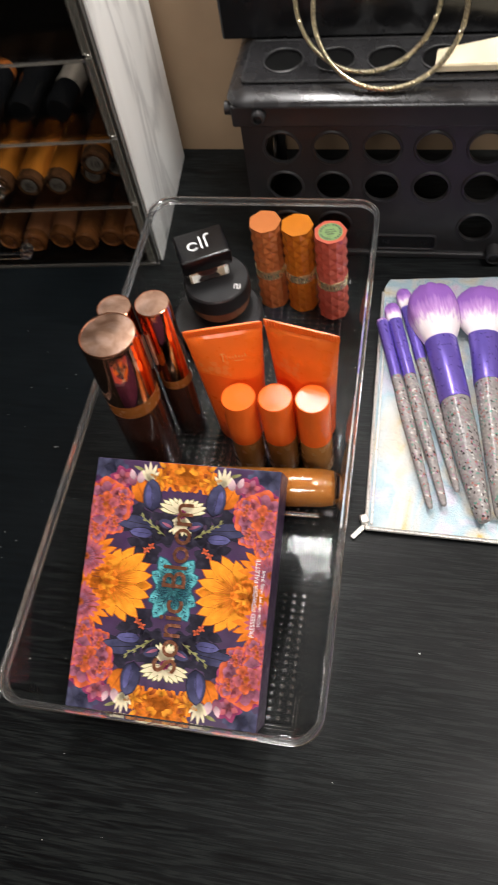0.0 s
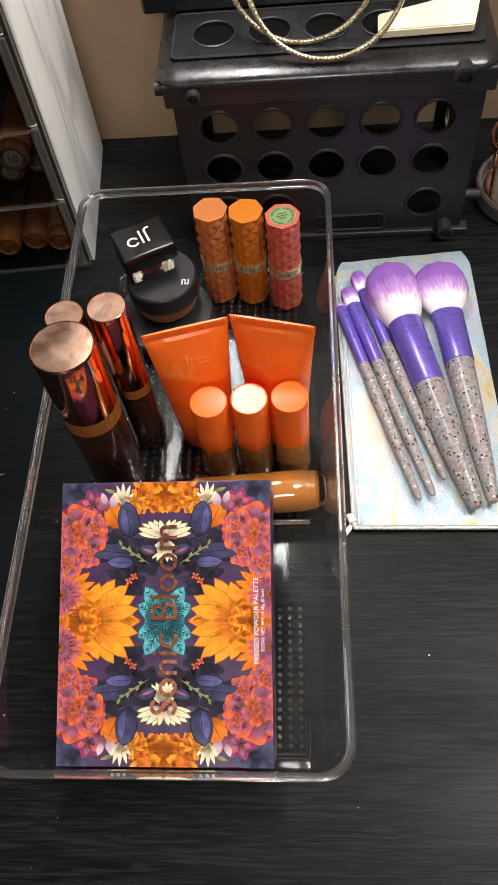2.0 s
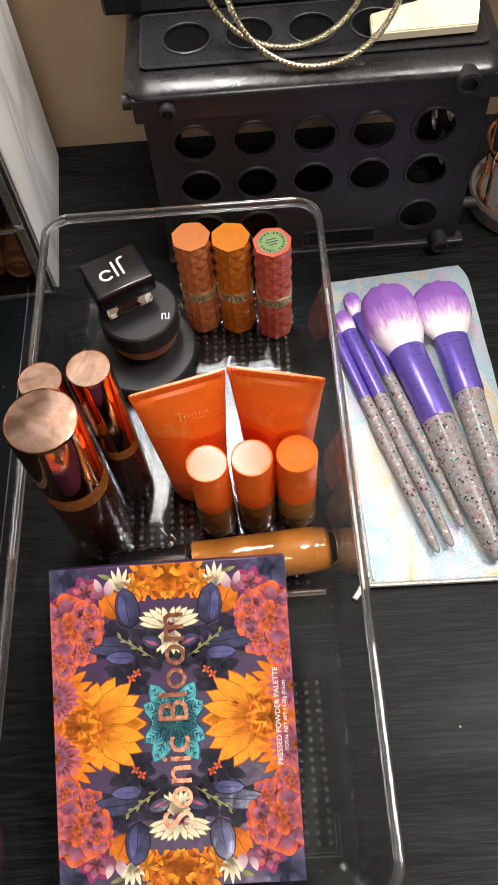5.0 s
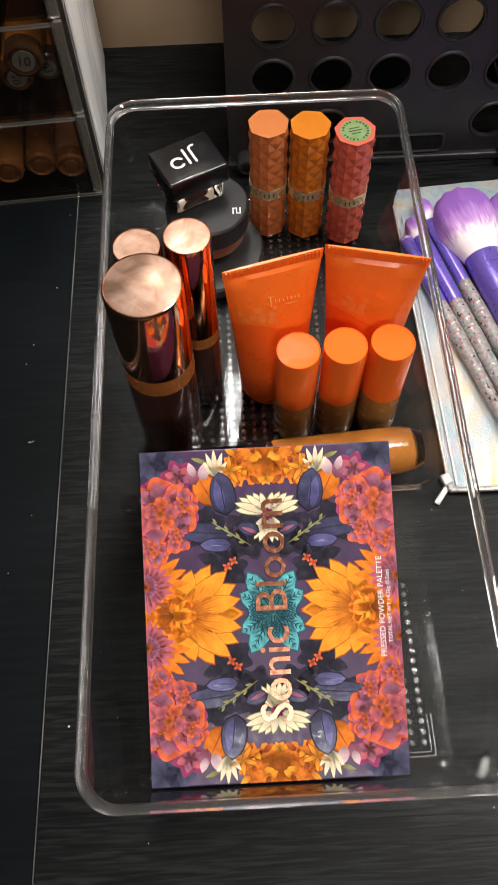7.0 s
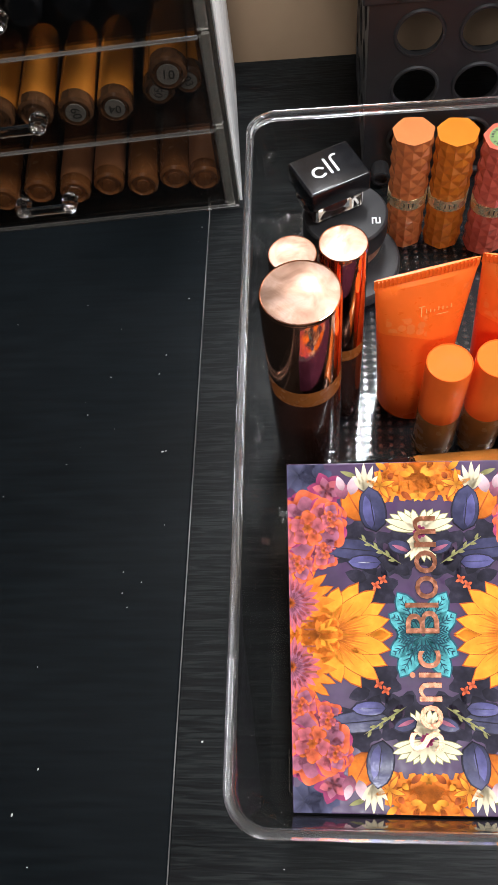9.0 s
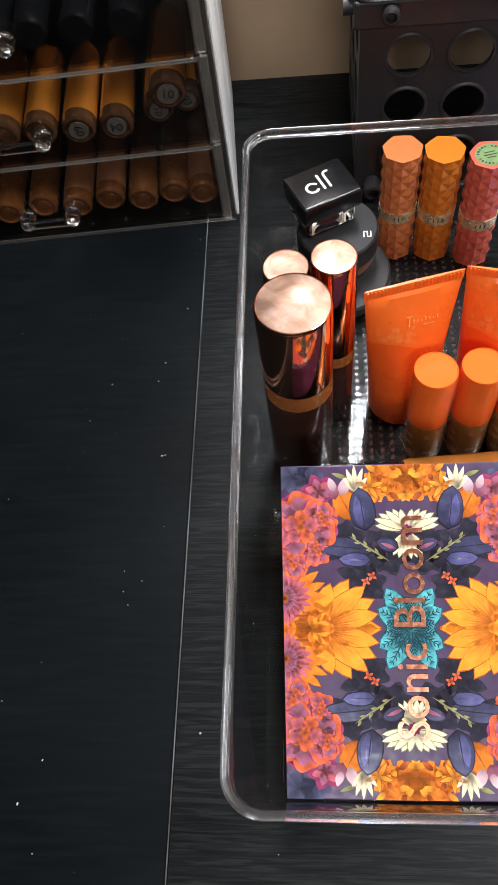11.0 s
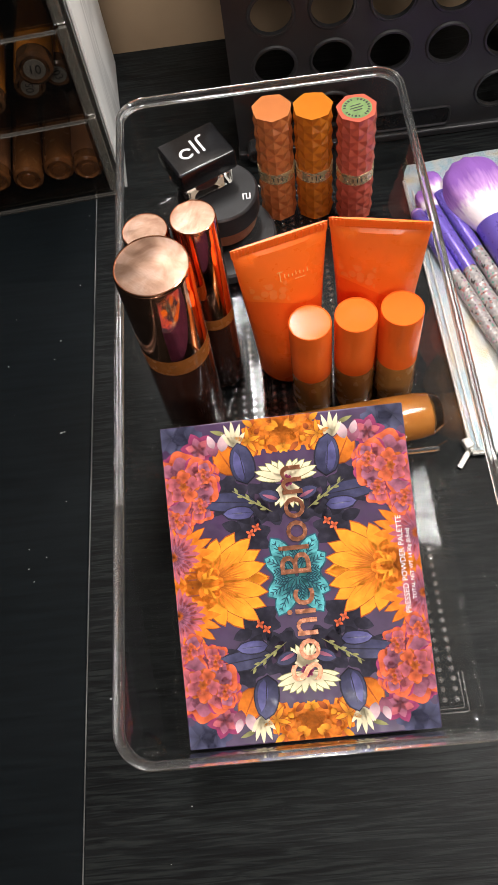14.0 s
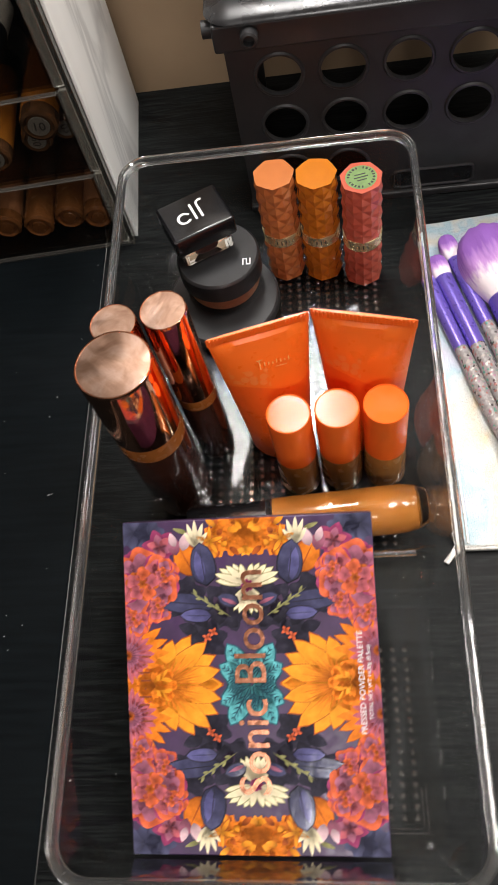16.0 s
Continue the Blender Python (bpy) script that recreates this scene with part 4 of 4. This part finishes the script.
def brush(root, fer0, fer1, end, rf, rh, rb, flat, zc, label):
    """A makeup brush lying flat: tip, ferrule and handle end on the desk plan."""
    a, b = Vector((*root, 0)), Vector((*end, 0))
    d = (a - b)
    total = d.length
    yaw = math.degrees(math.atan2(d.y, d.x)) - 90
    droop = math.degrees(math.atan2(zc - 0.0125, total))
    t = thing("makeup_brush", Matrix.Translation((b.x, b.y, 0.0125)) @ pose(0, 0, 0, 0, 0, yaw) @ pose(0, 0, 0, -90 + droop, 0, 0), label, "makeup brush", "brushes on the bag")
    # local z runs from the handle's end to the bristles' tip
    f0, f1 = fer0 * total, fer1 * total

    def oval(profile, squash, segs=28):
        rings = []
        for r, z, k in profile:
            q = 1 - (1 - squash) * k
            rings.append([Vector((r * math.cos(2 * math.pi * i / segs), q * r * math.sin(2 * math.pi * i / segs), z)) for i in range(segs)])
        return loft(rings)

    part("handle", oval([(0.0006, 0, 0), (rh * 0.35, 0.0012, 0), (rh * 0.48, 0.005, 0), (rh * 0.80, f0 * 0.4, 0), (rh, f0 * 0.75, 0), (rf * 0.96, f0, 0)], 1), M["glitter"], t, "clear resin handle full of glitter")
    part("ferrule", oval([(rf, f0 - 0.001, 0), (rf * 1.02, f0, 0), (rf * 1.04, f0 + (f1 - f0) * 0.4, 0.2), (rf * 1.12, f1 - 0.001, 1), (rf * 1.08, f1, 1)], flat), M["violet_metal"], t, "metallic violet ferrule")
    bm = bmesh.new()
    for k in range(3):
        bmesh.ops.create_cube(bm, size=1, matrix=Matrix.Translation(((k - 1) * 0.0016, rf * 1.02, f0 + (f1 - f0) * 0.24)) @ Matrix.Diagonal((0.0009, 0.0004, 0.0028, 1)))
    part("maker_mark", bm, M["white_ink"], t)
    # bristles: a full head with a ragged outline
    ln = total - f1
    segs, rows = 40, 14
    bm = bmesh.new()
    layer = bm.verts.layers.float.new("tip")
    rings = []
    for j in range(rows + 1):
        s = j / rows
        r = rf * 1.05 + (rb - rf * 1.05) * math.sin(min(1.0, s / 0.55) * math.pi / 2)
        if s > 0.55:
            r = rb * math.sqrt(max(0.0, 1 - ((s - 0.55) / 0.455) ** 2.1))
        q = 1 - (1 - flat) * (1 - 0.25 * s)
        ring = []
        for i in range(segs):
            w = 1 + (0.05 * math.sin(i * 7.3 + j * 0.4) + 0.04 * math.sin(i * 13.7)) * s
            v = bm.verts.new((w * r * math.cos(2 * math.pi * i / segs), w * q * r * math.sin(2 * math.pi * i / segs), f1 - 0.001 + s * ln * (1 + 0.02 * math.sin(i * 5.1))))
            v[layer] = s
            ring.append(v)
        rings.append(ring)
    for p, q in zip(rings, rings[1:]):
        for i in range(segs):
            bm.faces.new((p[i], p[(i + 1) % segs], q[(i + 1) % segs], q[i]))
    bm.faces.new(rings[-1])
    bm.faces.new(rings[0][::-1])
    part("bristles", bm, M["bristle"], t, "soft bristles, white fading to violet")
    return t


brush((0.1650, 0.334), 0.665, 0.975, (0.2110, 0.166), 0.0042, 0.0048, 0.0044, 1.0, 0.0115, "thin liner brush with violet ferrule and glitter handle")
brush((0.1710, 0.350), 0.605, 0.900, (0.2200, 0.169), 0.0050, 0.0052, 0.0066, 0.8, 0.0125, "small shadow brush with violet ferrule and glitter handle")
brush((0.1790, 0.367), 0.610, 0.890, (0.2285, 0.181), 0.0044, 0.0050, 0.0064, 0.8, 0.0115, "small blending brush with violet ferrule and glitter handle")
brush((0.1995, 0.363), 0.470, 0.735, (0.2465, 0.159), 0.0112, 0.0108, 0.0205, 0.85, 0.0200, "large fluffy powder brush with violet ferrule and glitter handle")
brush((0.2400, 0.366), 0.545, 0.770, (0.2575, 0.163), 0.0105, 0.0090, 0.0205, 0.60, 0.0165, "flat-topped blush brush with violet ferrule and glitter handle")


# ---------------------------------------------------------------- perforated crate with its lid
HOLE_X = [0.0805 + 0.0385 * i for i in range(5)]


def perforated(x0, x1, z0, z1, holes, depth, lean=0.0):
    """A plate in the xz plane (front at y=0) with round holes and raised rims; returns plate and rims."""
    bm = bmesh.new()
    n = 32
    holes = sorted(holes)
    xs = sorted({h[0] for h in holes})
    zs = sorted({h[1] for h in holes})
    xe = [x0] + [(a + b) / 2 for a, b in zip(xs, xs[1:])] + [x1]
    ze = [z0] + [(a + b) / 2 for a, b in zip(zs, zs[1:])] + [z1]
    have = {(h[0], h[1]): h[2] for h in holes}
    for i, hx in enumerate(xs):
        for j, hz in enumerate(zs):
            ax, bx, az, bz = xe[i], xe[i + 1], ze[j], ze[j + 1]
            r = have.get((hx, hz))
            if r is None:
                for y in (0, depth):
                    bm.faces.new([bm.verts.new((px, y, pz)) for px, pz in ((ax, az), (bx, az), (bx, bz), (ax, bz))])
                continue
            rim, outer = [], []
            for k in range(n):
                t = 2 * math.pi * (k + 0.5) / n
                c, s = math.cos(t), math.sin(t)
                rim.append((hx + r * c, hz + r * s))
                reach = min(((bx - hx) if c > 0 else (ax - hx)) / c if abs(c) > 1e-6 else 1e9, ((bz - hz) if s > 0 else (az - hz)) / s if abs(s) > 1e-6 else 1e9)
                outer.append((hx + reach * c, hz + reach * s))
            corners = {n // 8 - 1: (bx, bz), 3 * n // 8 - 1: (ax, bz), 5 * n // 8 - 1: (ax, az), 7 * n // 8 - 1: (bx, az)}
            fr = [bm.verts.new((p[0], 0, p[1])) for p in rim]
            bk = [bm.verts.new((p[0], depth, p[1])) for p in rim]
            fo = [bm.verts.new((p[0], 0, p[1])) for p in outer]
            bo = [bm.verts.new((p[0], depth, p[1])) for p in outer]
            for k in range(n):
                l = (k + 1) % n
                bm.faces.new((fr[k], fr[l], bk[l], bk[k]))
                bm.faces.new((fr[k], fo[k], fo[l], fr[l]))
                bm.faces.new((bk[k], bk[l], bo[l], bo[k]))
            for t0 in (45, 135, 225, 315):
                c, s = math.cos(radians(t0)), math.sin(radians(t0))
                cx, cz = (bx if c > 0 else ax), (bz if s > 0 else az)
                ang = math.atan2(cz - hz, cx - hx) % (2 * math.pi)
                k = int(ang / (2 * math.pi) * n - 0.5) % n
                l = (k + 1) % n
                for ring, y in ((fo, 0), (bo, depth)):
                    try:
                        bm.faces.new((ring[k], bm.verts.new((cx, y, cz)), ring[l]))
                    except ValueError:
                        pass
    bmesh.ops.remove_doubles(bm, verts=bm.verts[:], dist=1e-6)
    return bm


def crate():
    t = thing("storage_crate", pose(0, 0, 0), "black perforated plastic crate with a closed lid", "crate")
    x0, x1, yf, yb, h = 0.050, 0.266, 0.418, 0.535, 0.132
    r = 0.0134
    rows = (0.032, 0.0725, 0.1095)
    holes = [(x, z, r) for x in HOLE_X for z in rows[1:]] + [(HOLE_X[0], rows[0], r), (HOLE_X[4], rows[0], r), (HOLE_X[1], rows[0], r)]
    for y, nm in ((yf, "front_panel"),):
        p = part(nm, perforated(x0, x1, 0.004, h, holes, 0.0025), M["crate"], t, smooth=False)
        p.matrix_basis = pose(0, y, 0)
    for hx, hz, hr in holes:
        ring = part("hole_rim", lathe([(hr, -0.0012), (hr + 0.0012, -0.0012), (hr + 0.0022, -0.0003), (hr + 0.0022, 0.0002), (hr, 0.0002)], 32, pose(hx, yf, hz, -90, 0, 0).to_4x4()), M["crate"], t)
    sides = [(0.4475, z, r) for z in rows] + [(0.4860, z, r) for z in rows] + [(0.5200, z, 0.010) for z in rows]
    for x, nm in ((x0, "side_panel"), (x1 - 0.0025, "side_panel")):
        p = part(nm, perforated(yf, yb, 0.004, h, sides, 0.0025), M["crate"], t, smooth=False)
        p.matrix_basis = Matrix.Translation((x + 0.0025, 0, 0)) @ pose(0, 0, 0, 0, 0, 90)
    for px in (x0 + 0.0026, x1 - 0.0106):
        part("back_post", box(px, yb - 0.004, 0.0, px + 0.008, yb, h, 0.0008, 1), M["crate"], t)
    # slot frame, foot strip and round feet along the bottom edge
    part("foot_strip", box(x0 - 0.001, yf - 0.004, 0.0, x1 + 0.006, yf + 0.006, 0.0055, 0.0012, 2), M["crate"], t)
    part("slot_frame", ring_pipe(round_rect(0.150, 0.0075, 0.204, 0.0225, 0.004, 0, 5) and [(p.x, yf - 0.0005, p.y) for p in round_rect(0.150, 0.0075, 0.204, 0.0225, 0.004, 0, 5)], 0.0011, 6), M["crate"], t)
    part("slot", box(0.151, yf - 0.0006, 0.0085, 0.203, yf + 0.0004, 0.0215), M["black"], t, "dark slot")
    for fx in (x0 + 0.012, 0.252):
        part("peg", lathe([(0.0, 0), (0.0062, 0), (0.0062, 0.012), (0.0045, 0.0125), (0.0042, 0.009), (0, 0.009)], 24, pose(fx, yf - 0.0005, 0.0095, 90, 0, 0)), M["crate"], t)
    part("side_peg", lathe([(0, 0), (0.0045, 0), (0.0045, 0.016), (0, 0.016)], 20, pose(x1, yf + 0.02, 0.020, 0, 90, 0)), M["crate"], t)
    # upper rim
    part("rim_band", box(x0 - 0.0045, yf - 0.0060, h, x1 + 0.0045, yb, h + 0.0175, 0.0015, 2), M["crate"], t)
    slope = ((0.0012, 0.1497), (0.0, 0.1506), (0.0006, 0.1518), (0.0024, 0.1532), (0.0056, 0.1547), (0.0098, 0.1559), (0.0150, 0.1566))
    lid = part("lid", loft([round_rect(x0 - 0.0085 + q, yf - 0.0080 + q, x1 + 0.006 - q, yb + 0.004 - q, 0.0160 - q * 0.9, z, 6) for q, z in slope]), M["crate_lid"], t, "flat glossy lid with a raised panel")
    # raised lid panel with round holes
    lh = [(x + 0.0005, 0.4535, 0.0140) for x in HOLE_X]
    bm = perforated(x0 + 0.002, x1 - 0.004, 0.4300, 0.4790, lh, 0.0022)
    for v in bm.verts:
        v.co = Vector((v.co.x, v.co.z, 0.1588 - v.co.y))
    part("lid_panel", bm, M["crate_lid"], lid, smooth=False)
    part("panel_edge", ring_pipe([(p.x, p.y, 0.1583) for p in round_rect(x0 + 0.003, 0.4290, x1 - 0.005, 0.4800, 0.004, 0, 4)], 0.0010, 6), M["crate"], lid)
    for hx, hy, hr in lh:
        part("hole_rim", lathe([(hr, 0), (hr + 0.0016, 0), (hr + 0.0016, 0.0009), (hr + 0.0006, 0.0013), (hr, 0.0009)], 32, pose(hx, hy, 0.1586)), M["crate"], lid)
        # matte black disc painted as the shade inside; the lid isn't cut through
        part("hole_shade_disc", lathe([(0, 0), (hr, 0), (hr, 0.0002), (0, 0.0002)], 24, pose(hx, hy, 0.1567)), M["hole_shade"], lid)
    for bx, bz, br in ((0.0670, 0.1430, 0.0052), (0.2470, 0.1475, 0.0075)):
        part("boss", lathe([(0, -0.003), (br, -0.003), (br, 0.0065), (br * 0.75, 0.0072), (br * 0.62, 0.0072), (br * 0.6, 0.003), (0, 0.003)], 24, pose(bx, yf - 0.0060, bz, 90, 0, 0)), M["crate"], t)
    part("side_boss", lathe([(0, 0), (0.005, 0), (0.005, 0.006), (0, 0.006)], 20, pose(x0 - 0.0045, yf + 0.004, 0.1420, 0, -90, 0)), M["crate"], t)


crate()

# things on the crate's lid
b = thing("storage_box", pose(0, 0, 0), "plain black box standing on the crate's lid", "box")
part("box_body", box(0.0290, 0.4810, 0.1590, 0.262, 0.5450, 0.2240, 0.002, 2), M["black"], b)
part("box_lid", box(0.0278, 0.4798, 0.2243, 0.2632, 0.5462, 0.2450, 0.0022, 2), M["black"], b, "black lid with rounded edges")


def hoop(x, r, y, lean, z, label):
    t = thing("hoop_earring", pose(x, y, z, -lean, 0, 0), label, "earring", "large gold hoops")
    n = 72
    part("ring", ring_pipe([(r * math.sin(2 * math.pi * i / n), 0, r - r * math.cos(2 * math.pi * i / n)) for i in range(n)], 0.0018, 8), M["hoop_gold"], t)
    bm = bmesh.new()
    for i in range(int(2 * math.pi * r / 0.0027)):
        a = i * 0.0027 / r
        bmesh.ops.create_icosphere(bm, subdivisions=1, radius=0.0013, matrix=Matrix.Translation(((r + 0.0002) * math.sin(a), -0.0016, r - (r + 0.0002) * math.cos(a))))
    g = part("beading", bm, M["hoop_gold"], t, "row of small sparkling beads", smooth=False)
    g["kind"] = "stuff"
    return t


hoop(0.1580, 0.0515, 0.4180, 32, 0.1585, "large thin gold hoop with a row of small stones")
hoop(0.1425, 0.0500, 0.4350, 27, 0.1606, "large gold hoop leaning behind another hoop")


def cream_packet():
    bm = bmesh.new()
    pts = [(0.1915, 0.4335), (0.2540, 0.4350), (0.2640, 0.4760), (0.1925, 0.4525)]
    loft([[Vector((x, y, z)) for x, y in pts] for z in (0.1602, 0.1660)], True, bm)
    bmesh.ops.bevel(bm, geom=bm.edges[:], offset=0.0008, segments=2, affect="EDGES")
    single(part("paper_packet", bm, M["cream"]), "cream paper packet lying on the crate's lid", "packet")


cream_packet()


# ---------------------------------------------------------------- copper wire holder beside the crate
def wire_holder():
    t = thing("candle_holder", pose(0.3280, 0.4560, 0), "grey round dish with a rose-gold wire frame", "candle holder")
    part("dish", lathe([(0, 0), (0.042, 0), (0.0445, 0.002), (0.0445, 0.013), (0.0430, 0.0145), (0.0405, 0.0140), (0.0395, 0.006), (0, 0.006)], 48), M["grey_base"], t, "grey ribbed dish")
    for k in range(6):
        a = radians(60 * k + 198)
        p = [(0.036 * math.cos(a), 0.036 * math.sin(a), 0.0065), (0.039 * math.cos(a), 0.039 * math.sin(a), 0.055), (0.030 * math.cos(a), 0.030 * math.sin(a), 0.115)]
        part("wire", ring_pipe(p, 0.0016, 8, False), M["rose_wire"], t)
    for z, q in ((0.0085, 0.036), (0.055, 0.039), (0.115, 0.030)):
        part("hoop", ring_pipe([(q * math.cos(2 * math.pi * i / 32), q * math.sin(2 * math.pi * i / 32), z) for i in range(32)], 0.0014, 8), M["rose_wire"], t)


wire_holder()


# ---------------------------------------------------------------- clear drawer tower with bottles
OW, OD, OH = 0.240, 0.150, 0.272
OM = pose(-0.0385, 0.3955, 0, 0, 0, 4.0)
LEVELS = (0.0050, 0.0715, 0.1365, 0.2020, 0.2680)


def organizer():
    t = thing("drawer_organizer", OM, "clear acrylic drawer tower with a white marbled side", "organizer")
    # the shell, with its right front edge at the origin
    for z in LEVELS:
        part("shelf", box(-OW + 0.003, 0.0035, z - 0.0045, -0.003, OD - 0.003, z - 0.0018), M["acrylic"], t)
    part("side", box(-0.003, 0.0, 0.0, 0.0, OD, OH, 0.0006, 1), M["acrylic_edge"], t)
    part("side", box(-OW, 0.0, 0.0, -OW + 0.003, OD, OH, 0.0006, 1), M["acrylic"], t)
    part("back", box(-OW + 0.003, OD - 0.003, 0.0, -0.003, OD, OH), M["black"], t, "dark backing")
    part("top", box(-OW, 0.0, OH + 0.0002, 0.0, OD, OH + 0.003), M["acrylic"], t)
    part("marbled_film", box(0.0002, 0.0065, 0.0, 0.0022, OD, OH, 0.0004, 1), M["marble"], t, "white marble-patterned film")
    part("front_lip", box(-OW, -0.0005, 0.0, 0.0, 0.0030, 0.0022, 0.0005, 1), M["acrylic_edge"], t)
    for z0, z1 in zip((0.0026,) + LEVELS[1:4], LEVELS[1:]):
        part("front_frame", box(-0.0082, 0.0002, z0, -0.0032, 0.0036, z1 - 0.0020, 0.0008, 2), M["acrylic_frame"], t, "clear frame strip")
    for k in range(4):
        z0, z1 = LEVELS[k], LEVELS[k + 1] - 0.0052
        d = part("drawer", box(-OW + 0.0038, 0.0008, z0, -0.0100, 0.0036, z1, 0.0006, 1), M["acrylic"], t, "clear drawer front")
        part("drawer_floor", box(-OW + 0.0045, 0.0040, z0 + 0.0002, -0.0110, OD - 0.012, z0 + 0.0022), M["acrylic"], d)
        part("drawer_side", box(-0.0125, 0.0040, z0 + 0.0024, -0.0102, OD - 0.012, z1 - 0.002), M["acrylic"], d)
        part("drawer_rim", box(-OW + 0.0038, -0.0004, z1 + 0.0003, -0.0100, 0.0036, z1 + 0.0014, 0.0005, 1), M["acrylic_edge"], d)
        part("drawer_edge", box(-0.0098, 0.0004, z0, -0.0084, 0.0036, z1 + 0.0018, 0.0004, 1), M["acrylic_edge"], d)
        hx = -0.133
        zc = z0 + (0.022 if k < 2 else 0.024)
        h = part("handle", box(hx - 0.0155, -0.0125, zc - 0.0035, hx + 0.0155, -0.0095, zc + 0.0035, 0.001, 2), M["crystal"], d, "clear faceted handle")
        for sx in (-1, 1):
            part("knob", lathe([(0, 0), (0.0042, 0), (0.0058, 0.003), (0.0058, 0.007), (0.0046, 0.0125), (0, 0.0135)], 8, pose(hx + sx * 0.0165, 0.0006, zc, 90, 0, 0)), M["crystal"], h, smooth=False)
    for ob in t.children_recursive:
        if ob.data.materials[0] in (M["acrylic"], M["acrylic_edge"], M["acrylic_frame"], M["crystal"]):
            ob.visible_shadow = False


organizer()


def small_bottle(x, z, r, text, turn, body, label, depth=0.010, ring=None):
    """A bottle lying in a drawer with its round foot to the front."""
    t = thing("foundation_bottle", OM @ pose(x, depth, z, -90, 0, 0), label, "makeup bottle", "bottles in the drawers")
    part("foot", lathe([(0, 0.0004), (r * 0.40, 0.0004), (r * 0.46, 0.0016), (r * 0.66, 0.0020), (r * 0.78, 0), (r * 0.96, 0.0014), (r, 0.004), (r, 0.009), (0, 0.009)], 32), ring or M["foot_glass"], t, "dark glass foot")
    part("body", lathe([(0, 0.0092), (r * 0.97, 0.0092), (r, 0.012), (r, 0.075), (r * 0.8, 0.082), (0, 0.083)], 32), body, t)
    if text is not None:
        lab = part("sticker", lathe([(0, -0.0001), (r * 0.56, -0.0002), (r * 0.56, 0.0009), (0, 0.0009)], 28), M["foot_sticker"], t, "round white sticker")
        if text:
            lettering("number", text, r * 0.72, Matrix.Translation((0, 0, -0.0004)) @ pose(0, 0, 0, 180, 0, 0) @ pose(0, 0, 0, 0, 0, turn), M["dark_ink"], lab, 0.0001)
    return t


z1 = LEVELS[1] + 0.0023
r1 = 0.0116
for x, text, turn in ((-0.0960, "60", -86), (-0.0705, "04", 175)):
    small_bottle(x, z1 + r1, r1, text, turn, M["drawer_fluid"], "tan foundation bottle lying in a drawer, numbered foot", 0.010)
small_bottle(-0.0425, z1 + r1 * 0.92, r1 * 0.92, "05", 80, M["drawer_fluid"], "tan foundation bottle lying in a drawer, numbered foot", 0.022)
small_bottle(-0.0235, z1 + r1 * 0.90, r1 * 0.90, "03", -75, M["drawer_fluid"], "pale foundation bottle lying in a drawer, numbered foot", 0.030)
small_bottle(-0.0330, z1 + r1 * 2.55, r1 * 1.06, "10", -8, M["drawer_fluid"], "foundation bottle lying on two others in a drawer", 0.012)
for x in (-0.1225, -0.1480, -0.1735, -0.1990, -0.2230):
    small_bottle(x, z1 + r1, r1, None, 0, M["drawer_fluid"], "tan foundation bottle lying in a drawer", 0.012)
z0 = LEVELS[0] + 0.0023
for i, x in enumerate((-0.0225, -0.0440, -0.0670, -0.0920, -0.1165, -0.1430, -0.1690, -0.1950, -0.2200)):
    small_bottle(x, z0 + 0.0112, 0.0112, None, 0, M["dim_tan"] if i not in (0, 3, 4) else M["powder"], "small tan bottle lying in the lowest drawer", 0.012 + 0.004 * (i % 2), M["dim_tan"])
z2 = LEVELS[2] + 0.0023
for i, x in enumerate((-0.0500, -0.0800, -0.1080, -0.1360, -0.1640, -0.1920)):
    t = thing("makeup_tube", OM @ pose(x, 0.018, z2 + 0.0105, -90, 0, -6 + 4 * (i % 3)), "glossy black tube lying in a drawer", "makeup tube", "black tubes in the drawer")
    part("body", lathe([(0, 0), (0.0090, 0), (0.0105, 0.002), (0.0105, 0.060), (0.0080, 0.064), (0.0080, 0.095), (0, 0.0955)], 28), M["jet"], t)
    if i == 0:
        part("label", lathe([(0.0104, 0.026), (0.01062, 0.0261), (0.01062, 0.048), (0.0104, 0.0481)], 28), M["silver_binding"], t, "silver wrap label")
    if i in (2, 3):
        part("collar", lathe([(0.0104, 0.050), (0.01075, 0.0501), (0.01075, 0.058), (0.0104, 0.0581)], 28), M["amber_band"], t, "caramel collar")

# ---------------------------------------------------------------- dust specks on the desk
rng = random.Random(11)
bm = bmesh.new()
spots = [(-0.083, 0.269), (-0.080, 0.198), (-0.078, 0.1985), (-0.096, 0.110), (-0.0925, 0.102), (-0.130, 0.019), (-0.140, -0.002), (-0.047, 0.033), (0.209, 0.069), (-0.118, 0.253)]
spots += [(rng.uniform(-0.2, -0.065), rng.uniform(-0.05, 0.38)) for _ in range(26)] + [(rng.uniform(-0.05, 0.33), rng.uniform(-0.14, 0.14)) for _ in range(16)]
for k, (x, y) in enumerate(spots):
    q = rng.uniform(0.00018, 0.0004) * (1.5 if k < 10 else 0.8)
    bmesh.ops.create_icosphere(bm, subdivisions=1, radius=1, matrix=Matrix.Translation((x, y, q * 0.3)) @ Matrix.Rotation(rng.random() * 3, 4, "Z") @ Matrix.Diagonal((q * rng.uniform(1, 2.2), q, q * 0.5, 1)))
single(part("dust", bm, M["dust"]), "pale dust specks on the black desk", "dust", kind="stuff")
